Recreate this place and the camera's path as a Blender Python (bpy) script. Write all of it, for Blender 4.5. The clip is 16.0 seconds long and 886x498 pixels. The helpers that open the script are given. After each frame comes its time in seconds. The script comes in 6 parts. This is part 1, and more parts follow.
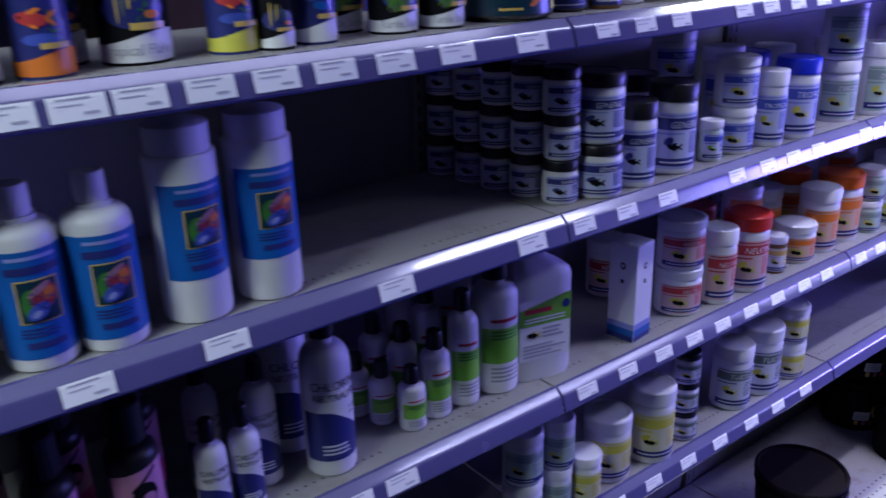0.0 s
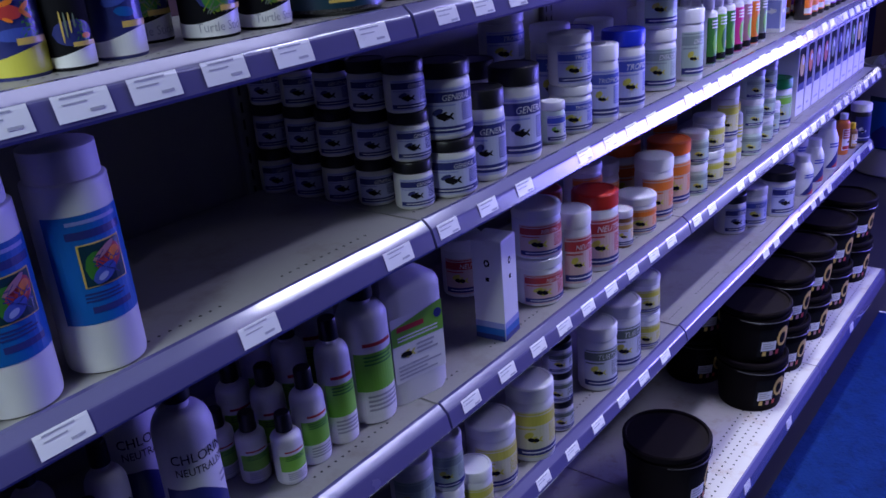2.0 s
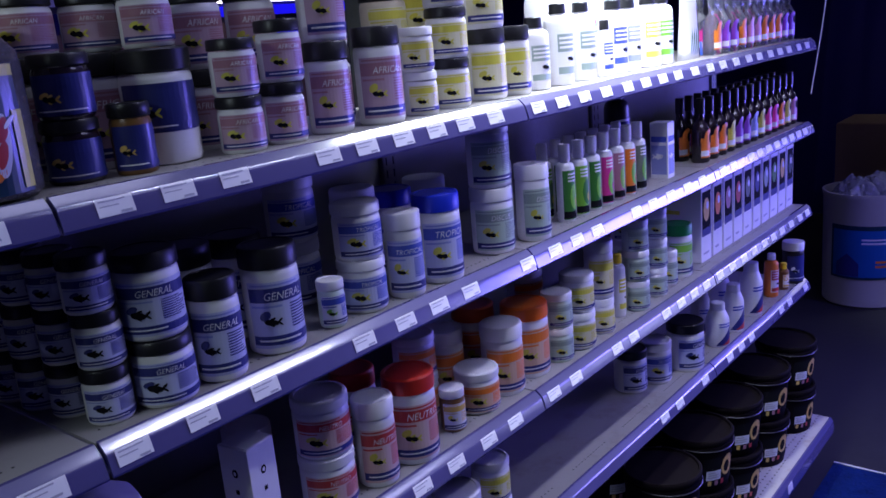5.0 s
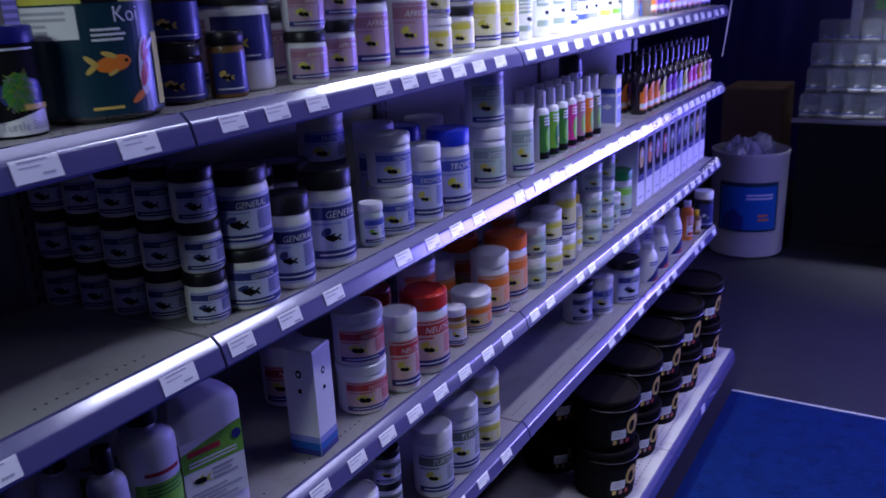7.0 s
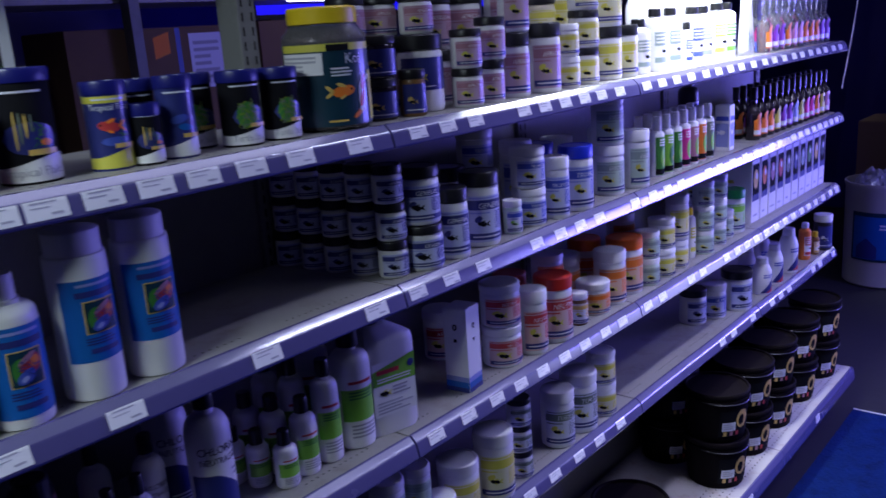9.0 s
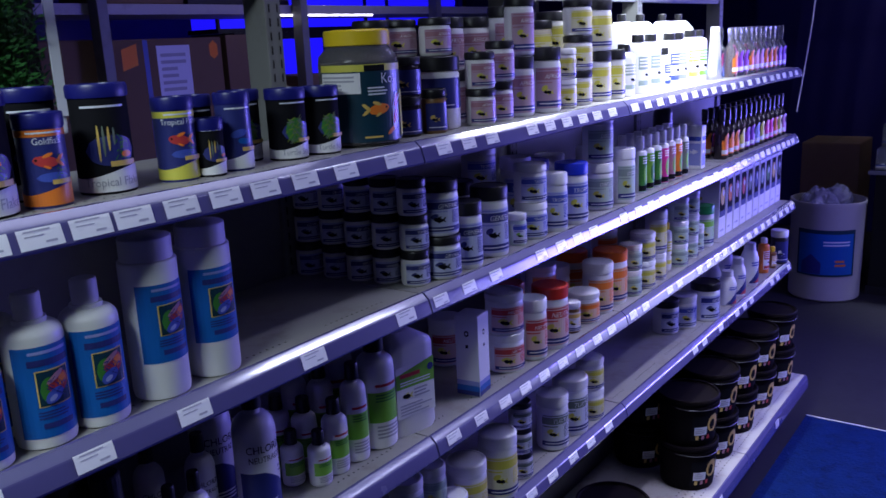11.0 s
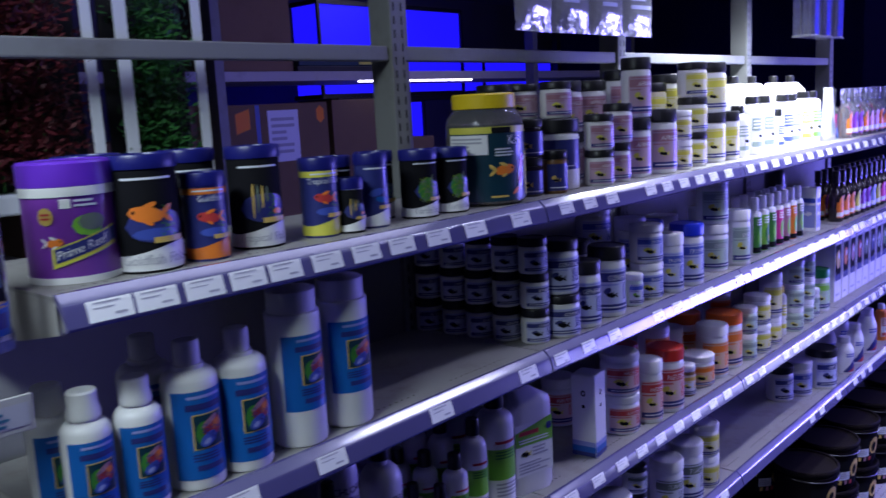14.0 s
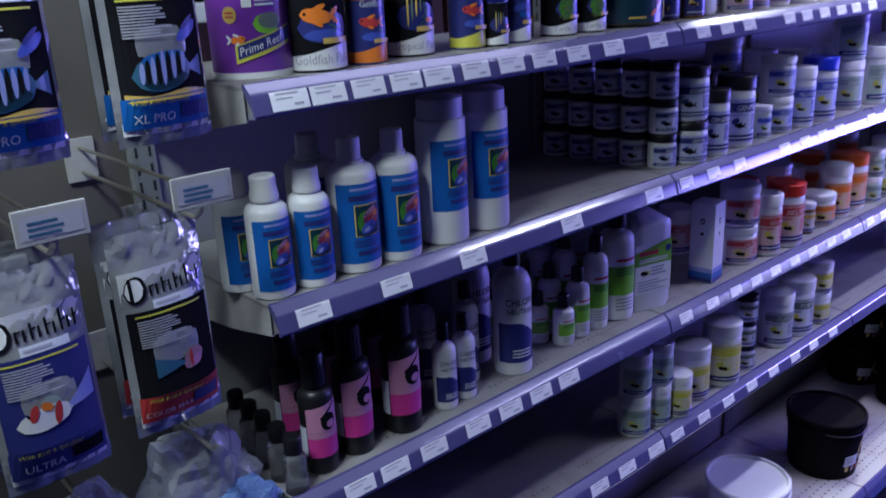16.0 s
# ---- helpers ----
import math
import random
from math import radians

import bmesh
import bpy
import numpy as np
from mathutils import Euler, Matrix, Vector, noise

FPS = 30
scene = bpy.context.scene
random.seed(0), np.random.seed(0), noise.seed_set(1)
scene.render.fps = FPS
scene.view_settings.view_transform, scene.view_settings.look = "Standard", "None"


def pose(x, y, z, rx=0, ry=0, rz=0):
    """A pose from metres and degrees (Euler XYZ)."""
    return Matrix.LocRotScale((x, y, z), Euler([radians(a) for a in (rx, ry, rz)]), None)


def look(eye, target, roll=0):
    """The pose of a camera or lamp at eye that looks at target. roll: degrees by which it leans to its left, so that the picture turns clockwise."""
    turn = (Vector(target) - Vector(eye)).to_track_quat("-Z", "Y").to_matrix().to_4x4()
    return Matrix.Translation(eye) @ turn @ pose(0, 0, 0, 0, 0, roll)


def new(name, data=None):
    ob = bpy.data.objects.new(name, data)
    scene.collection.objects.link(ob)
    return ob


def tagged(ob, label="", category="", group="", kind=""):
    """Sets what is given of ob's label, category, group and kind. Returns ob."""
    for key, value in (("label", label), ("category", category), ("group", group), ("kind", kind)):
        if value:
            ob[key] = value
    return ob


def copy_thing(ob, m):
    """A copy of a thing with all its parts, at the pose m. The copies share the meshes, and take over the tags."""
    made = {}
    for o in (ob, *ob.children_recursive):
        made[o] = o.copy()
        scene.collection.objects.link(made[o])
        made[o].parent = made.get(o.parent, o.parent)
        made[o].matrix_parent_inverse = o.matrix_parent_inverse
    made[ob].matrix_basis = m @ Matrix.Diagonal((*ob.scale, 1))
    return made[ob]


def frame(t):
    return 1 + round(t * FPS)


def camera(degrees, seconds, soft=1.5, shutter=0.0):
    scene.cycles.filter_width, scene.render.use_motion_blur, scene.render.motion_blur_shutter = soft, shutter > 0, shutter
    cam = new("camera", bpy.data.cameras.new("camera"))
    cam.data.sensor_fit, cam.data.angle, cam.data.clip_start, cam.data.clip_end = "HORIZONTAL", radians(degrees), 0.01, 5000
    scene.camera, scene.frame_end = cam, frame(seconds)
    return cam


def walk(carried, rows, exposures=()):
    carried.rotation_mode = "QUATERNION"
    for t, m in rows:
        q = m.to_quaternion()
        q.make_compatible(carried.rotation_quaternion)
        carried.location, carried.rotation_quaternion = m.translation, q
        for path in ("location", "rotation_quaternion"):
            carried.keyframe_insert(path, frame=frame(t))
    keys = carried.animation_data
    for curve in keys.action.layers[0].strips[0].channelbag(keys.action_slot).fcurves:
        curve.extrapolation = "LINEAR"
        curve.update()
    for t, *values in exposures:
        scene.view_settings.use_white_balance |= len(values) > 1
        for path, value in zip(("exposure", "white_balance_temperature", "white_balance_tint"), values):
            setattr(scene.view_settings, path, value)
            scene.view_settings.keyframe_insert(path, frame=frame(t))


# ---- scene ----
cam = camera(55.0, 16.0, soft=1.55, shutter=0.45)
PATH = [
    (0, (0.19, 0.077, 1.666), (1.32, 1.559, 0.938), -1.6),
    (0.5, (0.295, 0.047, 1.641), (1.462, 1.498, 0.911), -2.5),
    (1, (0.317, 0.08, 1.632), (1.593, 1.405, 0.848), -3.0),
    (1.5, (0.268, 0.147, 1.641), (1.675, 1.341, 0.869), -4.8),
    (2, (0.225, 0.197, 1.647), (1.655, 1.377, 0.897), -4.8),
    (2.5, (0.268, 0.2, 1.657), (1.687, 1.43, 0.97), -3.8),
    (3, (0.451, 0.139, 1.67), (1.846, 1.465, 1.126), -3.4),
    (3.5, (0.588, 0.078, 1.672), (2.021, 1.401, 1.234), -3.9),
    (3.7, (0.61, 0.058, 1.668), (2.074, 1.356, 1.256), -4.3),
    (5.8, (0.601, 0.039, 1.672), (2.074, 1.252, 1.073), -3.8),
    (6, (0.588, 0.05, 1.665), (2.059, 1.255, 1.045), -3.4),
    (6.5, (0.492, 0.077, 1.657), (2.001, 1.231, 1.032), -3.0),
    (7, (0.344, 0.139, 1.666), (1.973, 1.131, 1.065), -2.8),
    (7.5, (0.226, 0.136, 1.683), (1.905, 1.105, 1.191), 0.2),
    (8, (0.166, 0.042, 1.681), (1.763, 1.133, 1.174), -1.9),
    (8.5, (0.084, -0.055, 1.681), (1.601, 1.129, 1.135), -3.0),
    (9, (0.022, -0.075, 1.683), (1.493, 1.184, 1.182), -3.9),
    (9.2, (-0.024, -0.069, 1.68), (1.453, 1.191, 1.2), -3.5),
    (11.3, (-0.131, -0.015, 1.704), (1.451, 1.115, 1.231), -3.3),
    (11.5, (-0.113, -0.015, 1.689), (1.479, 1.106, 1.233), -3.9),
    (12, (-0.082, -0.019, 1.694), (1.51, 1.11, 1.26), -4.1),
    (12.5, (-0.061, -0.023, 1.69), (1.531, 1.094, 1.222), -4.5),
    (13, (-0.066, -0.022, 1.688), (1.517, 1.114, 1.236), -3.9),
    (13.5, (-0.106, -0.004, 1.692), (1.429, 1.216, 1.295), -3.3),
    (14, (-0.19, 0.016, 1.705), (1.273, 1.34, 1.381), -3.0),
    (14.5, (-0.275, 0.03, 1.699), (1.158, 1.385, 1.367), -2.5),
    (15, (-0.337, 0.032, 1.678), (1.086, 1.37, 1.25), -1.8),
    (15.5, (-0.345, 0.025, 1.671), (1.011, 1.395, 1.136), -1.5),
    (16, (-0.295, 0.001, 1.663), (0.94, 1.437, 1.02), -2.8),
]
walk(cam, [(t, look(eye, target, roll)) for t, eye, target, roll in PATH],
     [(0, 0.38), (2.5, 0.40), (3.5, 0.08), (6, -0.22), (7, -0.06), (9, 0.06), (12, 0.12), (14.5, 0.22), (16, 0.26)])

# ---- light of the place ----
world = bpy.data.worlds.new("room_dark")
world.use_nodes = True
world.node_tree.nodes["Background"].inputs[0].default_value = (0.02, 0.015, 0.06, 1)
world.node_tree.nodes["Background"].inputs[1].default_value = 0.05
scene.world = world


def lamp(name, place, target, size, size_y, watts, colour):
    data = bpy.data.lights.new(name, "AREA")
    data.shape, data.size, data.size_y = "RECTANGLE", size, size_y
    data.energy, data.color = watts, colour
    ob = new(name, data)
    ob.matrix_world = look(place, target)
    return ob


# ceiling strip over the front of the shelves, white hanging lamp over the bright stretch, blue tank light
lamp("ceiling_strip_light", (2.08, 0.28, 2.62), (2.08, 0.45, 0), 0.80, 0.06, 10.5, (0.62, 0.64, 1.0)).data.spread = radians(112)
# unseen fill lamp added over the aisle to brighten cards and fronts
lamp("ceiling_strip_light", (2.55, -0.35, 2.62), (2.45, 0.50, 0), 1.6, 0.10, 6.0, (0.56, 0.57, 1.0)).data.spread = radians(108)
# unseen soft fill added overhead to lift the top shelf and its rail
lamp("ceiling_strip_light", (1.15, 0.80, 2.62), (1.15, 0.86, 0), 1.3, 0.22, 2.8, (0.62, 0.64, 1.0))
lamp("ceiling_strip_light", (2.95, 0.60, 2.62), (2.95, 0.68, 0), 1.2, 0.06, 3.0, (0.46, 0.43, 1.0))
lamp("hanging_tank_light", (2.28, 0.84, 2.12), (2.28, 0.94, 1.5), 0.60, 0.10, 17.0, (0.78, 0.85, 1.0)).data.spread = radians(122)
lamp("blue_tank_light", (4.6, -0.55, 1.35), (2.4, 0.85, 0.8), 1.4, 0.4, 64.0, (0.13, 0.10, 1.0))
# unseen panel added right of the aisle to whiten cards and lift goods
lamp("tank_hood_light", (4.85, -0.95, 1.15), (1.7, 0.90, 1.0), 1.9, 0.9, 17.0, (0.53, 0.54, 1.0))
lamp("aisle_light", (-0.50, 0.60, 2.38), (0.02, 0.88, 1.4), 0.5, 0.12, 6.2, (0.74, 0.88, 1.0)).data.spread = radians(110)
# unseen lamp added high in the rear aisle to brighten the boxes
lamp("rear_tank_light", (4.4, 3.6, 2.7), (3.4, 4.0, 1.5), 1.2, 0.3, 3.6, (0.62, 0.58, 1.0))
lamp("display_tank_light", (5.95, 0.05, 1.86), (5.9, 0.05, 1.0), 0.9, 0.15, 14.0, (0.66, 0.72, 1.0)).data.spread = radians(65)

# ---- materials ----
MATS = {}


def mat(name, colour, rough=0.5, metal=0.0, vary=0.12, scale=18.0, bump=0.02, spec=0.5, emit=None, strength=1.0,
        trans=0.0, coat=0.0, fine_scale=14.0, dirt=None, dirt_amount=0.0, dirt_scale=5.0, ior=1.45):
    if name in MATS:
        return MATS[name]
    m = bpy.data.materials.new(name)
    m.use_nodes = True
    t = m.node_tree
    b = t.nodes["Principled BSDF"]
    b.inputs["Roughness"].default_value = rough
    b.inputs["Metallic"].default_value = metal
    b.inputs["Specular IOR Level"].default_value = spec
    b.inputs["Transmission Weight"].default_value = trans
    b.inputs["Coat Weight"].default_value = coat
    b.inputs["Coat Roughness"].default_value = 0.12
    b.inputs["IOR"].default_value = ior
    co = t.nodes.new("ShaderNodeTexCoord")
    big = t.nodes.new("ShaderNodeTexNoise")
    big.inputs["Scale"].default_value, big.inputs["Detail"].default_value = scale, 5
    fine = t.nodes.new("ShaderNodeTexNoise")
    fine.inputs["Scale"].default_value, fine.inputs["Detail"].default_value = scale * fine_scale, 3
    info = t.nodes.new("ShaderNodeObjectInfo")
    for n in (big, fine):
        t.links.new(co.outputs["Object"], n.inputs["Vector"])
    add = t.nodes.new("ShaderNodeMath")
    add.operation = "MULTIPLY_ADD"
    t.links.new(big.outputs["Fac"], add.inputs[0])
    add.inputs[1].default_value = 0.7
    t.links.new(info.outputs["Random"], add.inputs[2])
    ramp = t.nodes.new("ShaderNodeMapRange")
    ramp.inputs["From Min"].default_value, ramp.inputs["From Max"].default_value = 0.2, 1.5
    ramp.inputs["To Min"].default_value, ramp.inputs["To Max"].default_value = 1 - vary, 1 + vary * 0.5
    t.links.new(add.outputs[0], ramp.inputs["Value"])
    mul = t.nodes.new("ShaderNodeMix")
    mul.data_type, mul.blend_type = "RGBA", "MULTIPLY"
    mul.inputs["Factor"].default_value = 1.0
    mul.inputs["A"].default_value = (*colour, 1)
    t.links.new(ramp.outputs[0], mul.inputs["B"])
    last = mul.outputs["Result"]
    if dirt:
        dn = t.nodes.new("ShaderNodeTexNoise")
        dn.inputs["Scale"].default_value, dn.inputs["Detail"].default_value = dirt_scale, 8
        dn.inputs["Roughness"].default_value = 0.7
        t.links.new(co.outputs["Object"], dn.inputs["Vector"])
        dr = t.nodes.new("ShaderNodeMapRange")
        dr.inputs["From Min"].default_value, dr.inputs["From Max"].default_value = 0.52, 0.72
        dr.inputs["To Min"].default_value, dr.inputs["To Max"].default_value = 0.0, dirt_amount
        t.links.new(dn.outputs["Fac"], dr.inputs["Value"])
        dm = t.nodes.new("ShaderNodeMix")
        dm.data_type = "RGBA"
        dm.inputs["B"].default_value = (*dirt, 1)
        t.links.new(dr.outputs[0], dm.inputs["Factor"])
        t.links.new(last, dm.inputs["A"])
        last = dm.outputs["Result"]
    t.links.new(last, b.inputs["Base Color"])
    if bump:
        bn = t.nodes.new("ShaderNodeBump")
        bn.inputs["Strength"].default_value, bn.inputs["Distance"].default_value = bump, 0.01
        t.links.new(fine.outputs["Fac"], bn.inputs["Height"])
        t.links.new(bn.outputs["Normal"], b.inputs["Normal"])
    rr = t.nodes.new("ShaderNodeMapRange")
    rr.inputs["To Min"].default_value, rr.inputs["To Max"].default_value = max(rough - 0.08, 0.03), min(rough + 0.10, 1)
    t.links.new(big.outputs["Fac"], rr.inputs["Value"])
    t.links.new(rr.outputs[0], b.inputs["Roughness"])
    if emit:
        b.inputs["Emission Color"].default_value = (*emit, 1)
        b.inputs["Emission Strength"].default_value = strength
    MATS[name] = m
    return m


POWDER = mat("powder_coated_steel", (0.46, 0.45, 0.43), 0.42, vary=0.10, scale=6, dirt=(0.16, 0.11, 0.07), dirt_amount=0.35, dirt_scale=9)
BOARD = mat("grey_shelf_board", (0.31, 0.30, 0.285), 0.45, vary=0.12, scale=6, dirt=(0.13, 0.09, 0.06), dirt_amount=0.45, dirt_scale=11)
BASE_STEEL = mat("worn_base_steel", (0.44, 0.42, 0.40), 0.45, vary=0.12, scale=6, dirt=(0.26, 0.15, 0.08), dirt_amount=0.6, dirt_scale=16)
POST = mat("grey_frame_steel", (0.24, 0.25, 0.24), 0.45, vary=0.12, scale=6, dirt=(0.1, 0.08, 0.06), dirt_amount=0.4, dirt_scale=8)
PANEL = mat("grey_back_panel", (0.28, 0.28, 0.28), 0.55, vary=0.1, scale=4, dirt=(0.12, 0.1, 0.09), dirt_amount=0.4, dirt_scale=3)
DARK_PANEL = mat("brown_grey_panel", (0.11, 0.10, 0.09), 0.6, vary=0.15, scale=4, dirt=(0.06, 0.05, 0.04), dirt_amount=0.5, dirt_scale=3)
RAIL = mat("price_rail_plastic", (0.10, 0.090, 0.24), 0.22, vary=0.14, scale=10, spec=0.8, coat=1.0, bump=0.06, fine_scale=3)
# lighter, glossier copy of the rail plastic; its tone carries lamp sheen
RAIL_SHEEN = mat("price_rail_lip", (0.17, 0.16, 0.30), 0.20, vary=0.14, scale=10, spec=1.0, coat=1.0, bump=0.05, fine_scale=3)
CARD = mat("price_card", (0.93, 0.93, 0.93), 0.30, vary=0.06, coat=1.0)
INK = mat("print_grey", (0.44, 0.44, 0.50), 0.6)
HOLE = mat("hole_dark", (0.03, 0.03, 0.03), 0.9)
WHITE = mat("white_plastic", (0.80, 0.80, 0.79), 0.36, vary=0.08, scale=12)
WHITE_LID = mat("white_lid_plastic", (0.78, 0.78, 0.77), 0.42, vary=0.08, scale=12)
CREAM = mat("cream_plastic", (0.72, 0.66, 0.45), 0.4, vary=0.10)
GREENISH = mat("pale_green_plastic", (0.62, 0.74, 0.62), 0.4, vary=0.10)
BLACK = mat("black_plastic", (0.012, 0.012, 0.014), 0.38, vary=0.2)
BLACK_TUB = mat("black_bucket_plastic", (0.008, 0.006, 0.007), 0.62, vary=0.25, bump=0.02, spec=0.06)
NAVY_LID = mat("navy_lid_plastic", (0.012, 0.014, 0.17), 0.35)
BLUE_LID = mat("blue_lid_plastic", (0.01, 0.03, 0.50), 0.35)
PURPLE = mat("purple_plastic", (0.14, 0.03, 0.55), 0.35)
RED_LID = mat("red_lid_plastic", (0.60, 0.035, 0.02), 0.40)
ORANGE_LID = mat("orange_lid_plastic", (0.85, 0.16, 0.015), 0.40)
GREEN_LID = mat("green_lid_plastic", (0.01, 0.22, 0.06), 0.40)
YELLOW_LID = mat("yellow_lid_plastic", (0.80, 0.58, 0.02), 0.35)
AMBER = mat("amber_plastic", (0.20, 0.10, 0.03), 0.35)
CLEAR = mat("clear_plastic", (0.90, 0.92, 0.95), 0.08, trans=0.92, vary=0.03, bump=0.05, ior=1.3)
CRUMPLE = mat("crumpled_clear_film", (0.82, 0.84, 0.90), 0.10, trans=0.65, vary=0.1, scale=25, bump=0.5, ior=1.25, coat=0.6, fine_scale=1.6)
FILM = mat("silver_film", (0.60, 0.61, 0.64), 0.14, metal=0.55, vary=0.25, scale=22, bump=0.45, coat=0.6, fine_scale=1.5)
PAPER = mat("label_paper", (0.72, 0.74, 0.82), 0.42, vary=0.05, coat=0.2)
T_BLUE = mat("label_pale_blue", (0.56, 0.59, 0.80), 0.42, vary=0.05, coat=0.2)
T_MAUVE = mat("label_pale_mauve", (0.52, 0.36, 0.46), 0.42, vary=0.05, coat=0.2)
T_RED = mat("label_pale_red", (0.70, 0.50, 0.48), 0.42, vary=0.05, coat=0.2)
T_YELLOW = mat("label_pale_yellow", (0.74, 0.72, 0.48), 0.42, vary=0.05, coat=0.2)
T_GREEN = mat("label_pale_green", (0.50, 0.62, 0.52), 0.42, vary=0.05, coat=0.2)
T_ORANGE = mat("label_pale_orange", (0.74, 0.50, 0.36), 0.42, vary=0.05, coat=0.2)
PAPER_WHITE = mat("label_white", (0.82, 0.82, 0.82), 0.42, vary=0.05, coat=0.2)
P_NAVY = mat("print_navy", (0.028, 0.036, 0.19), 0.42, coat=0.2)
P_BLUE = mat("print_blue", (0.06, 0.10, 0.48), 0.42, coat=0.2)
P_LILAC = mat("print_pale_blue", (0.30, 0.34, 0.68), 0.42, coat=0.2)
P_RED = mat("print_red", (0.55, 0.05, 0.05), 0.42, coat=0.2)
P_MAUVE = mat("print_mauve", (0.42, 0.20, 0.26), 0.42, coat=0.2)
P_ORANGE = mat("print_orange", (0.85, 0.22, 0.03), 0.42, coat=0.2)
P_YELLOW = mat("print_yellow", (0.68, 0.64, 0.09), 0.42, coat=0.2)
P_GREEN = mat("print_green", (0.22, 0.55, 0.06), 0.42, coat=0.2)
STICKS = mat("print_stick_green", (0.20, 0.30, 0.03), 0.42, coat=0.2)
P_LEAF = mat("print_leaf", (0.05, 0.22, 0.04), 0.42, coat=0.2)
P_OLIVE = mat("print_olive", (0.16, 0.20, 0.16), 0.42, coat=0.2)
P_GREY = mat("print_grey_green", (0.30, 0.38, 0.34), 0.42, coat=0.2)
P_BLACK = mat("print_black", (0.012, 0.012, 0.015), 0.60, spec=0.03)
P_CYAN = mat("print_cyan_blue", (0.008, 0.12, 0.44), 0.40, coat=0.15)
P_STEEL = mat("print_steel_blue", (0.04, 0.14, 0.24), 0.42, coat=0.2)
P_TEAL = mat("print_dark_teal", (0.008, 0.040, 0.065), 0.36, coat=0.3)
P_PINK = mat("print_pink", (0.75, 0.05, 0.32), 0.40, coat=0.2)
P_PALEPINK = mat("print_pale_pink", (0.60, 0.26, 0.42), 0.40, coat=0.2)
P_VIOLET = mat("print_violet", (0.24, 0.05, 0.45), 0.40, coat=0.2)
P_GOLD = mat("print_gold", (0.70, 0.48, 0.12), 0.40, coat=0.2)
PELLETS = mat("fish_food_pellets", (0.045, 0.030, 0.018), 0.8, vary=0.5, scale=90, bump=0.6, fine_scale=3)
DARK_LIQUID = mat("dark_tinted_bottle", (0.02, 0.012, 0.02), 0.14, vary=0.3, coat=0.6)
CARDBOARD = mat("cardboard", (0.22, 0.14, 0.08), 0.85, vary=0.18, scale=5, bump=0.06, dirt=(0.16, 0.10, 0.06), dirt_amount=0.5)
TAPE = mat("blue_tape", (0.05, 0.10, 0.42), 0.4)
STICKER = mat("orange_sticker", (0.95, 0.26, 0.02), 0.6, vary=0.05)
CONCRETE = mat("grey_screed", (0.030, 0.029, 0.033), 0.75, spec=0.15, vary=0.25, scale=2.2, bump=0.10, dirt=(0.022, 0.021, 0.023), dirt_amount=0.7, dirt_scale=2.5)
CARPET = mat("blue_carpet", (0.005, 0.024, 0.13), 0.95, vary=0.7, scale=14, bump=1.0, spec=0.1, dirt=(0.002, 0.008, 0.05), dirt_amount=1.0, dirt_scale=16, fine_scale=6)
WALL = mat("dark_wall_paint", (0.12, 0.115, 0.13), 0.8, vary=0.15, scale=3)
NIGHT_BLUE = mat("dark_blue_paint", (0.014, 0.010, 0.15), 0.6, vary=0.3, scale=2)
CEILING = mat("ceiling_paint", (0.25, 0.25, 0.26), 0.8, vary=0.1, scale=3)
STAND = mat("black_stand_board", (0.012, 0.011, 0.014), 0.5, vary=0.3, scale=4)
GLOW_BLUE = mat("blue_tank_glow", (0.01, 0.01, 0.3), 0.5, emit=(0.012, 0.006, 1.0), strength=0.9)
GLOW_WHITE = mat("tube_glow", (0.8, 0.8, 0.9), 0.4, emit=(0.85, 0.80, 1.0), strength=4.0)
LEAF_GREEN = mat("plastic_leaf_green", (0.03, 0.14, 0.03), 0.5, vary=0.5, scale=40)
LEAF_RED = mat("plastic_leaf_red", (0.16, 0.02, 0.03), 0.5, vary=0.5, scale=40)
GRAVEL = mat("pale_gravel", (0.45, 0.44, 0.42), 0.8, vary=0.5, scale=60, bump=0.5)
STEEL = mat("galvanised_wire", (0.55, 0.52, 0.45), 0.35, metal=0.9)
TUB_WHITE = mat("translucent_white_tub", (0.55, 0.54, 0.49), 0.42, vary=0.1, scale=3, dirt=(0.45, 0.40, 0.30), dirt_amount=0.4, dirt_scale=3)


# ---- building helpers ----
def part(name, bm, material, parent=None, label="", smooth=False):
    me = bpy.data.meshes.new(name)
    bm.to_mesh(me)
    bm.free()
    me.materials.append(material)
    if smooth:
        me.polygons.foreach_set("use_smooth", [True] * len(me.polygons))
    ob = new(name, me)
    if parent:
        ob.parent = parent
    if label:
        ob["label"] = label
    return ob


def thing(name, m, label, category, group="", kind=""):
    ob = new(name)
    ob.empty_display_size = 0.03
    ob.matrix_world = m
    return tagged(ob, label, category, group, kind)


def box(bm, x0, x1, y0, y1, z0, z1, bevel=0.0):
    r = bmesh.ops.create_cube(bm, size=1)
    vs = r["verts"]
    for v in vs:
        v.co = Vector((x0 + (v.co.x + 0.5) * (x1 - x0), y0 + (v.co.y + 0.5) * (y1 - y0), z0 + (v.co.z + 0.5) * (z1 - z0)))
    if bevel:
        es = list({e for v in vs for e in v.link_edges})
        bmesh.ops.bevel(bm, geom=es, offset=bevel, segments=2, affect="EDGES", profile=0.5)
    return bm


def boxed(*a, **k):
    return box(bmesh.new(), *a, **k)


